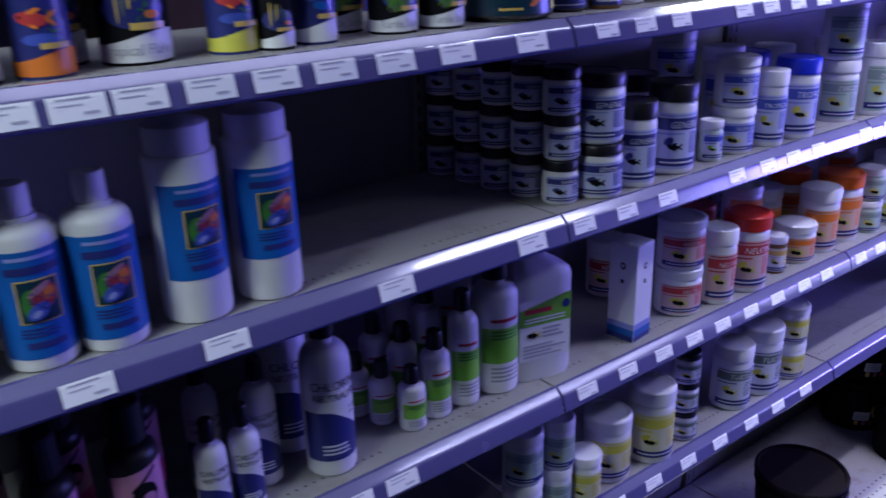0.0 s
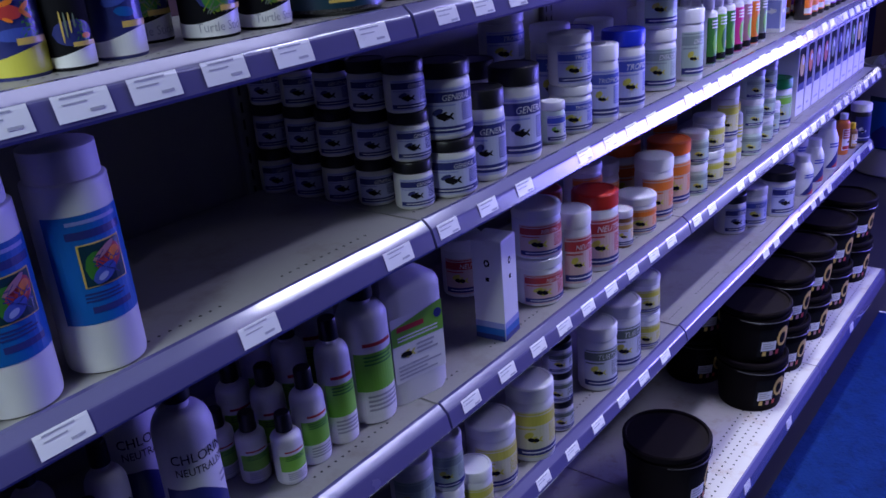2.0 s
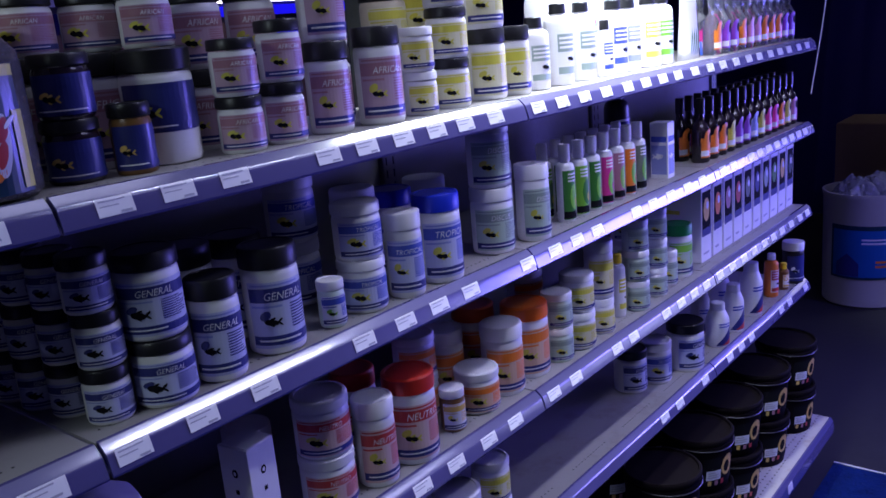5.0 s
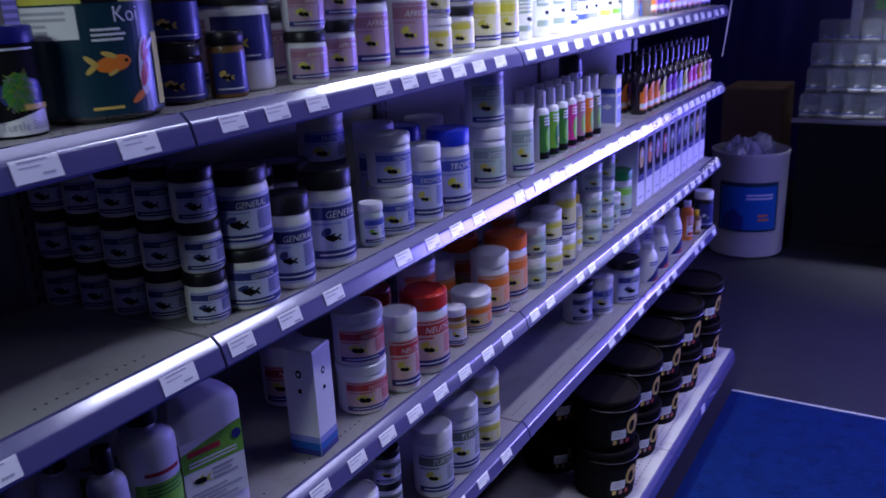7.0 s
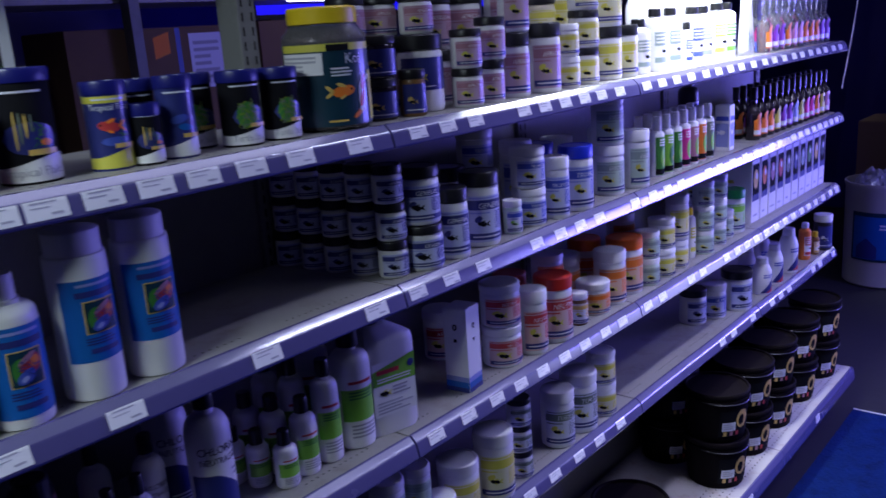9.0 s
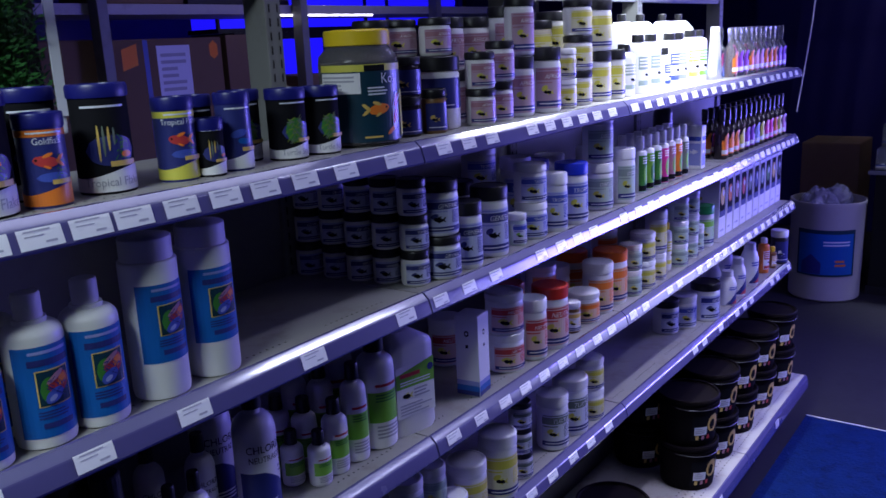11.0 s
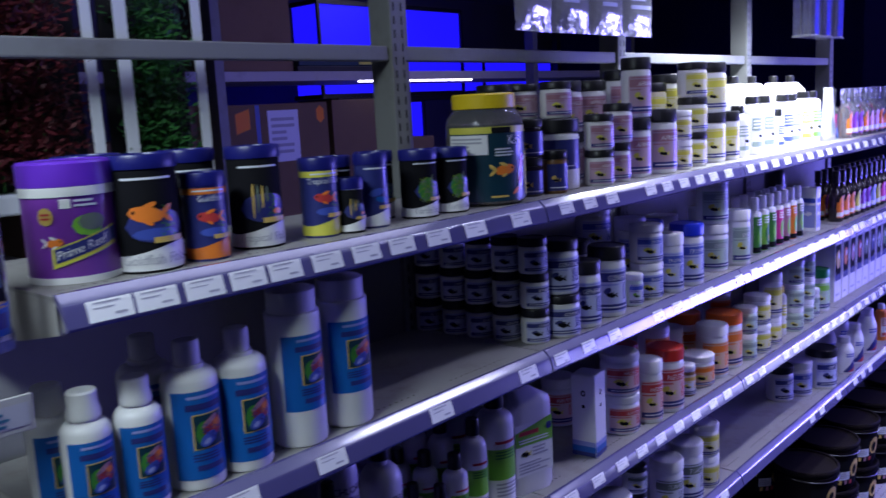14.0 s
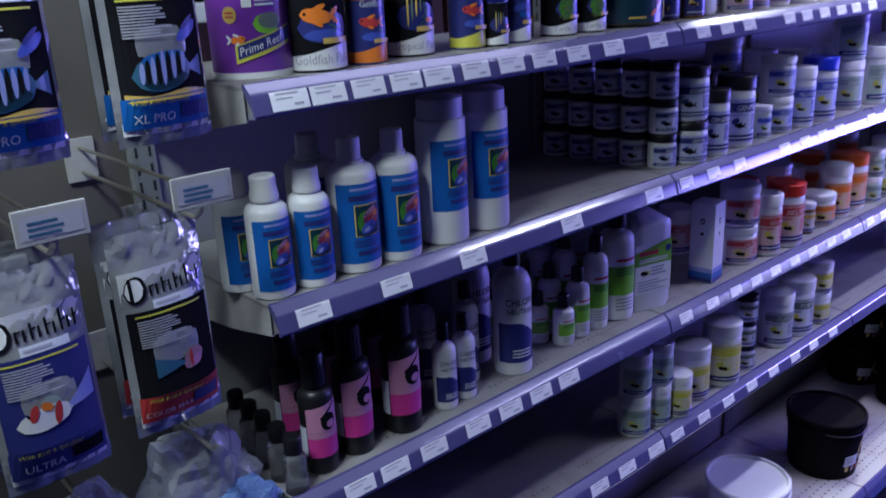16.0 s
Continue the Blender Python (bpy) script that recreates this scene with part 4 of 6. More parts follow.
def slim_face(p, w, h):
    u = w / 2
    p.area("blue_field", P_LILAC, -u * 0.85, u * 0.85, h * 0.08, h * 0.60, 1)
    p.area("title_bar", P_BLUE, -u * 0.85, u * 0.85, h * 0.66, h * 0.76, 1)
    p.fish(PAPER_WHITE, 0, h * 0.40, u * 0.5, 2)


carton(2.518, 0.921, S2, 0.040, 0.045, 0.134, "white and blue upright carton on the shelf", 2, slim_face)

# shelf three: a row of thin picture boxes
for i in range(10):
    ink = (P_BLACK, P_ORANGE, P_MAUVE, P_RED, P_OLIVE, P_NAVY, P_GREY, P_LEAF, P_GOLD, P_TEAL)[i]

    def picture_face(p, w, h, ink=ink):
        u = w / 2
        if w > 0.08:
            p.area("yellow_bar", P_YELLOW, -u * 0.9, u * 0.2, h * 0.62, h * 0.67, 1)
            p.area("lower_yellow_bar", P_YELLOW, -u * 0.9, u * 0.2, h * 0.30, h * 0.35, 1)
            return
        p.area("picture", P_BLACK, -u * 0.85, u * 0.85, h * 0.34, h * 0.92, 1)
        p.oval("picture_motif", ink if ink is not P_BLACK else P_GOLD, 0, h * 0.68, u * 0.6, h * 0.15, 2)
        p.oval("picture_glint", PAPER, u * 0.15, h * 0.73, u * 0.25, h * 0.05, 3)
        p.area("picture_foot", P_NAVY, -u * 0.85, u * 0.85, h * 0.34, h * 0.44, 2)
        p.lines(INK, -u * 0.6, u * 0.6, h * 0.08, h * 0.14, 1, 1, seed=i)

    tagged(carton(2.760 + i * 0.078, 0.985, S3, 0.066, 0.150, 0.209, "slim white box with a picture panel", RND.uniform(-1, 1), picture_face), group="picture boxes")


def spray_bottle(x, y, z, glass):
    """Small bottle with a long neck; clear or dark, a bright round-topped label."""
    ink = RND.choice((P_PINK, P_ORANGE, P_VIOLET, P_VIOLET, P_LILAC, P_YELLOW, P_PALEPINK, P_ORANGE))
    body = CLEAR if glass else DARK_LIQUID
    words = "small clear bottle with long neck and bright label" if glass else "small dark bottle with long neck and bright label"

    def build():
        t = thing("bottle", pose(0, 0, 0), words, "bottle", "long-necked bottles")
        r = 0.024
        b = turned("body", [(0, 0), (r * 0.9, 0), (r, 0.004), (r, 0.080), (r * 0.8, 0.096), (r * 0.42, 0.108), (r * 0.40, 0.126), (0, 0.126)], body, t, "", 20)
        turned("cap", cap_profile(r * 0.48, 0.125, 0.040, 1.0), CLEAR if glass else BLACK, t, "", 20, 0.02)
        p = Print(round_map(r), 0.003)
        p.area("label", ink, -0.028, 0.028, 0.014, 0.064, 1)
        p.oval("label_top", ink, 0, 0.066, 0.020, 0.020, 2)
        p.oval("picture", P_BLACK, 0.002, 0.064, 0.007, 0.013, 3)
        p.area("label_foot", PAPER_WHITE, -0.028, -0.004, 0.018, 0.032, 2)
        p.put(b)
        return t

    return again(("spray", glass, ink.name), spot(x, y, z, 10), build)


for i in range(11):
    spray_bottle(2.855 + i * 0.061, 0.930, S1, True)
    if i % 2:
        spray_bottle(2.860 + i * 0.060, 0.990, S1, True)
for i in range(13):
    spray_bottle(2.735 + i * 0.060, 0.915, S2, False)
    spray_bottle(2.745 + i * 0.060, 0.975, S2, False)


def pouch(x, y, z):
    t = thing("pouch", pose(x, y, z, 0, 0, 4), "white stand-up pouch with green leaves and blue corner", "pouch")
    bm = bmesh.new()
    rings = []
    for k in range(9):
        v = k / 8
        half = 0.018 * (1 - v) ** 0.7 + 0.001
        wide = 0.052 + 0.004 * v
        ring = [bm.verts.new((wide * math.copysign(abs(math.cos(a)) ** 0.5, math.cos(a)), half * math.sin(a), v * 0.170)) for a in [2 * math.pi * i / 20 for i in range(20)]]
        rings.append(ring)
    for a, b in zip(rings, rings[1:]):
        for i in range(20):
            j = (i + 1) % 20
            bm.faces.new((a[i], a[j], b[j], b[i]))
    bm.faces.new(rings[0][::-1])
    bm.faces.new(rings[-1])
    b = part("bag", bm, PAPER_WHITE, t, "", True)
    p = Print(lambda u, v, o: Vector((u, -0.019 * (1 - v / 0.170) ** 0.7 - 0.002 - o, v)), 0.006)
    for k in range(4):
        c = -0.035 + k * 0.016
        p.area("leaf_picture", P_LEAF, c, c + 0.022, lambda u: 0.010 + 2.0 * (u - c), lambda u: 0.020 + 2.6 * (u - c), 1)
    p.area("blue_corner", P_CYAN, 0.030, 0.050, 0.004, 0.040, 1)
    p.put(b)


pouch(2.735, 0.945, S1)


# ---- goods: food tins on the top shelf ----
def flake_tin(x, y, r, h, lid, ground, foot, picture, title="", band=None):
    key = ("flake", round(r, 3), round(h, 3), lid.name, ground.name, foot.name, picture.name, title)

    def build():
        t = thing("food_tin", pose(0, 0, 0), "dark printed fish-food tub with " + lid.name.split("_")[0] + " lid", "food tub", "fish-food tubs")
        lh = 0.016
        b = turned("body", [(0, 0), (r * 0.94, 0), (r * 0.955, 0.003), (r * 0.955, h - lh), (0, h - lh)], ground, t)
        turned("lid", [(0, h - lh), (r, h - lh), (r * 1.01, h - lh + 0.002), (r * 1.01, h - 0.003), (r * 0.97, h), (r * 0.85, h), (r * 0.83, h - 0.002), (0, h - 0.002)], lid, t)
        q = r * 0.957
        p = Print(round_map(q), q * 0.13)
        w = q * 2.2
        p.area("label_foot", foot, -w, w, 0.003, lambda u: h * (0.20 + 0.05 * math.sin(u / q * 1.4)), 1)
        if band:
            p.area("label_head", band, -w, w, h * 0.76, h - lh - 0.002, 1)
        p.lines(PAPER, -q * 0.8, q * 0.75, h * 0.78, h * 0.82, 1, 2, "brand_bar", 2)
        if band:
            p.words("Tropical Flake" if band is P_YELLOW else "Goldfish", PAPER, 0, h * 0.68, r * 0.40, 3, 0, 0.82)
        p.oval("water_picture", P_NAVY, q * 0.15, h * 0.40, q * 0.95, h * 0.14, 1)
        if picture is P_GREEN:
            p.oval("stick_picture_ground", P_LEAF, -q * 0.05, h * 0.42, q * 0.55, h * 0.17, 2)
            p.strokes("stick_picture", STICKS, -q * 0.05, h * 0.42, q * 0.58, h * 0.17, 26, 5, 3)
            p.strokes("stick_shade", P_OLIVE, q * 0.02, h * 0.41, q * 0.60, h * 0.17, 22, 6, 4)
        elif picture is P_GOLD:
            for k in range(4):
                p.oval("angelfish_stripe", P_OLIVE if k % 2 else P_GOLD, -q * 0.30 + k * q * 0.17, h * (0.47 + 0.02 * k), q * 0.045, h * (0.17 - 0.03 * k), 2 + k, 0.5)
            p.strokes("reed_picture", P_LEAF, q * 0.50, h * 0.40, q * 0.3, h * 0.14, 24, 3, 2)
            p.oval("small_fish", P_ORANGE, q * 0.60, h * 0.36, q * 0.20, h * 0.03, 6)
        elif picture is P_BLUE:
            p.oval("neon_fish", P_BLUE, -q * 0.1, h * 0.48, q * 0.5, h * 0.05, 2, 0.2)
            p.oval("neon_fish", P_CYAN, q * 0.2, h * 0.38, q * 0.4, h * 0.04, 2, -0.1)
        else:
            p.fish(picture, -q * 0.15, h * 0.50, q * 0.52, 3, -1, P_ORANGE)
            p.strokes("reed_picture", P_LEAF, q * 0.50, h * 0.42, q * 0.3, h * 0.14, 24, 3, 2)
            p.oval("gravel_picture", P_BLUE, q * 0.1, h * 0.33, q * 0.7, h * 0.05, 2)
        p.area("gold_bar", P_GOLD, q * 0.0, q * 0.95, h * 0.255, h * 0.305, 7)
        if title:
            p.words(title, INK if foot is PAPER_WHITE else P_NAVY, q * 0.10, h * 0.075, r * 0.42, 3, 0, 0.85)
        p.put(b)
        return t

    return again(key, pose(x, y, S1, 0, 0, RND.uniform(-6, 6) - 18), build)


flake_tin(0.309, 0.930, 0.0400, 0.1337, NAVY_LID, P_BLACK, PAPER_WHITE, P_ORANGE, "Goldfish Flake")
flake_tin(0.291, 1.024, 0.0400, 0.1337, NAVY_LID, P_BLACK, PAPER_WHITE, P_ORANGE, "Goldfish Flake")
flake_tin(0.384, 0.924, 0.0274, 0.1063, NAVY_LID, P_NAVY, P_ORANGE, P_RED, "", P_ORANGE)
flake_tin(0.477, 0.948, 0.0358, 0.1327, NAVY_LID, P_BLACK, PAPER_WHITE, P_GOLD, "Tropical Flake")
flake_tin(0.407, 0.993, 0.0358, 0.1327, NAVY_LID, P_BLACK, PAPER_WHITE, P_GOLD, "Tropical Flake")
flake_tin(0.575, 0.935, 0.0274, 0.1095, NAVY_LID, P_NAVY, P_YELLOW, P_RED, "", P_YELLOW)
flake_tin(0.617, 0.920, 0.0205, 0.0779, NAVY_LID, P_BLACK, PAPER_WHITE, P_GOLD, "")
flake_tin(0.642, 0.982, 0.0274, 0.1063, NAVY_LID, P_BLACK, PAPER_WHITE, P_BLUE, "")
flake_tin(0.671, 0.931, 0.0253, 0.1085, NAVY_LID, P_NAVY, PAPER_WHITE, P_BLUE, "")
flake_tin(0.782, 0.940, 0.0305, 0.1063, NAVY_LID, P_BLACK, PAPER_WHITE, P_GREEN, "Turtle Sticks")
flake_tin(0.742, 0.998, 0.0305, 0.1063, NAVY_LID, P_BLACK, PAPER_WHITE, P_GREEN, "Turtle Sticks")
flake_tin(0.851, 0.934, 0.0290, 0.1053, NAVY_LID, P_BLACK, PAPER_WHITE, P_GREEN, "Turtle Sticks")


def purple_jar(x, y):
    r, h = 0.049, 0.117
    t = thing("food_jar", pose(x, y, S1, 0, 0, -22), "purple reef-food jar with purple lid and white collar", "food jar")
    t.scale = (1.04, 1.04, 1.13)
    b = turned("body", [(0, 0), (r * 0.92, 0), (r * 0.97, 0.004), (r * 0.97, 0.085), (0, 0.085)], P_VIOLET, t)
    turned("base_ring", [(0, 0.0005), (r * 0.985, 0.0005), (r * 0.985, 0.007), (0, 0.007)], WHITE, t)
    turned("collar", [(0, 0.084), (r * 1.0, 0.084), (r * 1.0, 0.093), (0, 0.093)], WHITE, t, "white collar")
    turned("lid", lid_profile(r * 0.985, 0.0925, 0.025), PURPLE, t, "ribbed purple lid", 56, 0.01)
    p = Print(round_map(r * 0.972), 0.005)
    p.oval("fish_picture", P_GREEN, 0.014, 0.056, 0.016, 0.010, 2)
    p.oval("fish_picture_dark", P_OLIVE, 0.018, 0.059, 0.014, 0.008, 3)
    p.fish(P_ORANGE, -0.020, 0.041, 0.009, 3, 1, PAPER_WHITE)
    p.oval("burst", P_GOLD, -0.027, 0.066, 0.0085, 0.0085, 2)
    p.lines(P_RED, -0.032, -0.022, 0.062, 0.070, 2, 3, "burst_print", 2)
    p.area("maker_mark", PAPER_WHITE, -0.012, -0.001, 0.073, 0.082, 2)
    p.lines(PAPER, 0.002, 0.030, 0.073, 0.082, 2, 2, "maker_print", 3)
    p.area("yellow_ribbon", P_YELLOW, -0.024, 0.045, lambda u: 0.016 + 0.28 * (u + 0.024), lambda u: 0.035 + 0.28 * (u + 0.024), 3)
    p.area("dark_ribbon", P_NAVY, -0.021, 0.045, lambda u: 0.020 + 0.28 * (u + 0.024), lambda u: 0.0335 + 0.28 * (u + 0.024), 4)
    q = Print(lambda u, v, o: round_map(r * 0.972)(u, v + 0.28 * (u + 0.024), o), 0.005)
    q.words("Prime Reef", PAPER_WHITE, 0.006, 0.0225, 0.0125, 5, 0.0, 0.9)
    q.put(b)
    p.put(b)


purple_jar(0.236, 0.960)


def koi_jar(x, y):
    t = thing("food_jar", pose(x, y, S1, 0, 0, -26), "large clear koi-food jar with yellow lid and teal label", "food jar")
    r = 0.060
    t.scale = (1.12, 1.12, 1.09)
    b = turned("body", [(0, 0), (r * 0.9, 0), (r, 0.006), (r, 0.122), (r * 0.97, 0.134), (r * 0.80, 0.146), (r * 0.78, 0.150), (0, 0.150)], CLEAR, t, "clear plastic body")
    turned("pellets", [(0, 0.003), (r * 0.93, 0.004), (r * 0.95, 0.126), (r * 0.7, 0.138), (0, 0.140)], PELLETS, t, "dark fish-food pellets")
    turned("lid", lid_profile(r * 0.80, 0.149, 0.024), YELLOW_LID, t, "ribbed yellow screw lid", 56, 0.015)
    p = Print(round_map(r), 0.006)
    p.area("label", P_TEAL, -0.090, 0.062, 0.008, 0.112, 1)
    p.area("label_head", P_YELLOW, -0.090, 0.062, 0.112, 0.122, 1)
    p.area("maker_mark", P_BLACK, -0.016, 0.016, 0.112, 0.121, 2)
    p.area("white_panel", PAPER_WHITE, -0.088, -0.022, 0.080, 0.110, 2)
    p.lines(INK, -0.084, -0.030, 0.084, 0.107, 4, 3, seed=2)
    p.words("Koi", PAPER, 0.022, 0.094, 0.021, 2, 0, 0.9)
    p.lines(PAPER, -0.012, 0.026, 0.076, 0.090, 3, 2, "label_print", 3)
    p.fish(P_ORANGE, 0.004, 0.056, 0.017, 3, 1, P_GOLD)
    p.oval("koi_body", PAPER, 0.036, 0.052, 0.009, 0.026, 3, 1.2)
    p.oval("koi_red", P_RED, 0.038, 0.066, 0.006, 0.010, 4, 0.9)
    p.oval("koi_red", P_RED, 0.034, 0.044, 0.006, 0.010, 4, 1.2)
    p.oval("koi_fin", PAPER_WHITE, 0.045, 0.072, 0.006, 0.003, 5, 0.8)
    p.oval("koi_tail", P_ORANGE, 0.026, 0.024, 0.010, 0.004, 3, 0.6)
    p.area("yellow_tab", P_YELLOW, 0.050, 0.062, 0.012, 0.082, 4)
    p.lines(P_GOLD, -0.02, 0.02, 0.012, 0.018, 1, 2, "foot_print", 4)
    p.put(b)


koi_jar(0.968, 0.953)

# dark jars of cichlid food and a clear one
stack(1.078, 0.947, S1, 2, 0.0306, 0.0696, BLACK, P_NAVY, P_GOLD, "", "dark food jar with black lid and blue label", body=DARK_LIQUID)
tub(1.139, 0.926, S1, 0.0232, 0.0802, BLACK, P_NAVY, P_GOLD, "", "clear jar of brown food with black lid", body=AMBER)


def cone_bottle(x, y, r, h):
    def build():
        t = thing("bottle", pose(0, 0, 0), "white bottle with tapered shoulder and red-black wedge label", "bottle", "tapered white bottles")
        b = turned("body", [(0, 0), (r * 0.92, 0), (r, 0.005), (r, h * 0.62), (r * 0.72, h * 0.80), (r * 0.50, h * 0.84), (0, h * 0.84)], WHITE, t)
        turned("cap", cap_profile(r * 0.62, h * 0.835, h * 0.165, 1.05), WHITE_LID, t, "white screw cap", 40, 0.03)
        p = Print(round_map(r), r * 0.15)
        w = r * 1.3
        p.area("label_wedge", P_NAVY, -w * 1.1, w * 0.3, h * 0.05, lambda u: h * (0.06 + 0.36 * max(0, (u + w * 1.1) / w)), 1)
        p.area("label_wedge_red", P_RED, -w * 0.7, w * 0.3, h * 0.06, lambda u: h * (0.06 + 0.18 * max(0, (u + w * 0.7) / w)), 2)
        p.lines(P_BLUE, -w * 0.9, w * 0.3, h * 0.46, h * 0.58, 2, 3, seed=3)
        p.put(b)
        return t

    return again(("cone", round(r, 3), round(h, 3)), spot(x, y, S4, 8), build)


for x, y, r, h in ((2.808, 0.900, 0.0322, 0.1246), (2.939, 0.904, 0.0302, 0.1407), (2.874, 0.974, 0.0302, 0.1407), (3.100, 0.909, 0.0342, 0.1608), (3.025, 0.979, 0.0342, 0.1608)):
    cone_bottle(x, y, r, h)
treatment_bottle(3.278, 0.906, S4, 0.0221, 0.1427, P_RED, "red and yellow bottle with white cap", WHITE_LID, P_ORANGE)
treatment_bottle(3.361, 0.894, S4, 0.0171, 0.0905, P_GOLD, "small bottle with yellow cap", YELLOW_LID, AMBER)
tub(3.452, 0.892, S4, 0.0342, 0.1407, WHITE_LID, P_NAVY, PAPER_WHITE, "", "dark jar with white lid", body=BLACK)
for i in range(5):
    x, y = 0.170 - 0.012 + i * 0.002, 0.880 + 0.042 * i

    def build():
        t = thing("bottle", pose(0, 0, 0), "small clear dropper bottle with black cap", "bottle", "dropper bottles")
        turned("body", bottle_profile(0.016, 0.060, 0.009, 0.050), CLEAR, t, "", 20)
        turned("cap", cap_profile(0.012, 0.059, 0.024), BLACK, t, "black cap", 32, 0.03)
        return t

    again("dropper", pose(x + 0.026, y, S3), build)


# ---- buckets on the base shelf ----
def bucket(x, y, z, r, h, body, turn=0.0, label=True):
    key = ("bucket", round(r, 3), round(h, 3), body.name, label)

    def build():
        black = body is BLACK_TUB
        t = thing("bucket", pose(0, 0, 0), ("black plastic food bucket with lid and wire handle" if black else "white plastic bucket with flat lid"), "bucket", "lidded buckets")
        b = turned("body", [(0, 0), (r * 0.84, 0), (r * 0.86, 0.004), (r * 0.95, h * 0.80), (r * 0.99, h * 0.81), (r * 0.99, h * 0.86), (r * 0.95, h * 0.87), (r * 0.96, h - 0.014), (0, h - 0.014)], body, t, "", 40)
        turned("lid", [(0, h - 0.016), (r * 1.0, h - 0.016), (r * 1.01, h - 0.012), (r * 1.01, h - 0.004), (r * 0.98, h), (r * 0.93, h), (r * 0.91, h - 0.006), (0, h - 0.005)], body, t, "", 40)
        bm = bmesh.new()
        n, pts = 22, []
        for i in range(n + 1):
            a = math.pi * i / n
            pts.append(Vector((r * 1.01 * math.cos(a), -r * 1.01 * math.sin(a), h * 0.84 - h * 0.05 * math.sin(a))))
        rings = []
        for i, p0 in enumerate(pts):
            d = (pts[min(i + 1, n)] - pts[max(i - 1, 0)]).normalized()
            s = d.cross(Vector((0, 0, 1))).normalized() * 0.0018
            u = s.cross(d).normalized() * 0.0018
            rings.append([bm.verts.new(p0 + q) for q in (s, u, -s, -u)])
        for a, c in zip(rings, rings[1:]):
            for i in range(4):
                j = (i + 1) % 4
                bm.faces.new((a[i], a[j], c[j], c[i]))
        part("handle", bm, BLACK if black else WHITE, t)
        if label:
            p = Print(lambda u, v, o: round_map(r * (0.86 + 0.09 * v / (h * 0.8)) + 0.0008)(u, v, o), r * 0.1)
            p.area("label", P_BLACK, -r * 0.95, r * 0.30, h * 0.12, h * 0.66, 1)
            p.area("label_card", PAPER, -r * 0.86, -r * 0.42, h * 0.24, h * 0.42, 2)
            p.lines(INK, -r * 0.82, -r * 0.48, h * 0.27, h * 0.40, 3, 3, "small_print", 1)
            p.oval("fish_ring", P_GOLD, -r * 0.16, h * 0.46, r * 0.26, h * 0.19, 2)
            p.oval("fish_ring_eye", P_BLACK, -r * 0.20, h * 0.44, r * 0.13, h * 0.11, 3)
            for k, c in enumerate((P_GOLD, P_MAUVE, P_RED)):
                p.area("label_stripe", c, r * (-0.80 + 0.2 * k), r * (-0.70 + 0.2 * k), h * 0.14, h * 0.23, 2)
            p.put(b)
        return t

    return again(key, pose(x, y, z, 0, 0, turn), build)


bucket(1.870, 0.905, BASE_Z, 0.105, 0.178, BLACK_TUB, 25)
bucket(1.500, 0.930, BASE_Z, 0.105, 0.120, WHITE, 40, False)
bucket(1.230, 0.930, BASE_Z, 0.105, 0.120, WHITE, 10, False)
for x, y, n in ((2.400, 0.885, 2), (2.640, 0.895, 2), (2.870, 0.895, 2), (3.120, 0.895, 2), (3.380, 0.890, 2)):
    for k in range(n):
        bucket(x, y, BASE_Z + k * 0.1585, 0.098, 0.158, BLACK_TUB, RND.uniform(-4, 4))
for x in (2.46, 2.70, 2.94, 3.20):
    for k in range(2):
        bucket(x, 1.075, BASE_Z + k * 0.1585, 0.098, 0.158, BLACK_TUB, RND.uniform(-20, 20))


# ---- hanging bags beside the shelves ----
def rod(bm, a, b, r, seg=8):
    a, b = Vector(a), Vector(b)
    d = (b - a).normalized()
    s = d.orthogonal().normalized()
    u = d.cross(s)
    rings = [[bm.verts.new(p + r * (math.cos(2 * math.pi * i / seg) * s + math.sin(2 * math.pi * i / seg) * u)) for i in range(seg)] for p in (a, b)]
    for i in range(seg):
        j = (i + 1) % seg
        bm.faces.new((rings[0][i], rings[0][j], rings[1][j], rings[1][i]))
    bm.faces.new(rings[0][::-1])
    bm.faces.new(rings[1])


def peg_hook(x, z, holder=True):
    t = thing("peg_hook", pose(x, 0, z), "long wire display hook with white price holder", "display hook", "display hooks")
    bm = bmesh.new()
    rod(bm, (0, BACK + 0.012, 0), (0, 0.845, 0), 0.0028)
    rod(bm, (0, 0.845, 0), (0, 0.826, 0.012), 0.0028)
    part("wire", bm, STEEL, t)
    part("back_plate", boxed(-0.02, 0.02, BACK + 0.006, BACK + 0.012, -0.012, 0.046), POWDER, t)
    if not holder:
        tagged(t, "plain long wire display hook", "display hook", "display hooks")
        return
    bm = bmesh.new()
    rod(bm, (0, BACK + 0.012, 0.034), (0, 0.826, 0.034), 0.0024)
    part("label_arm", bm, STEEL, t)
    bm = boxed(-0.034, 0.034, 0.817, 0.820, 0.018, 0.053, 0.001)
    h = part("price_holder", bm, POWDER, t, "pale plastic price holder")
    p = Print(flat_map(0.8165), 0.02)
    p.area("price_card", INK, -0.029, 0.029, 0.024, 0.046, 0)
    p.lines(P_STEEL, -0.022, 0.018, 0.025, 0.042, 3, 1, "card_print", 3)
    p.put(t)


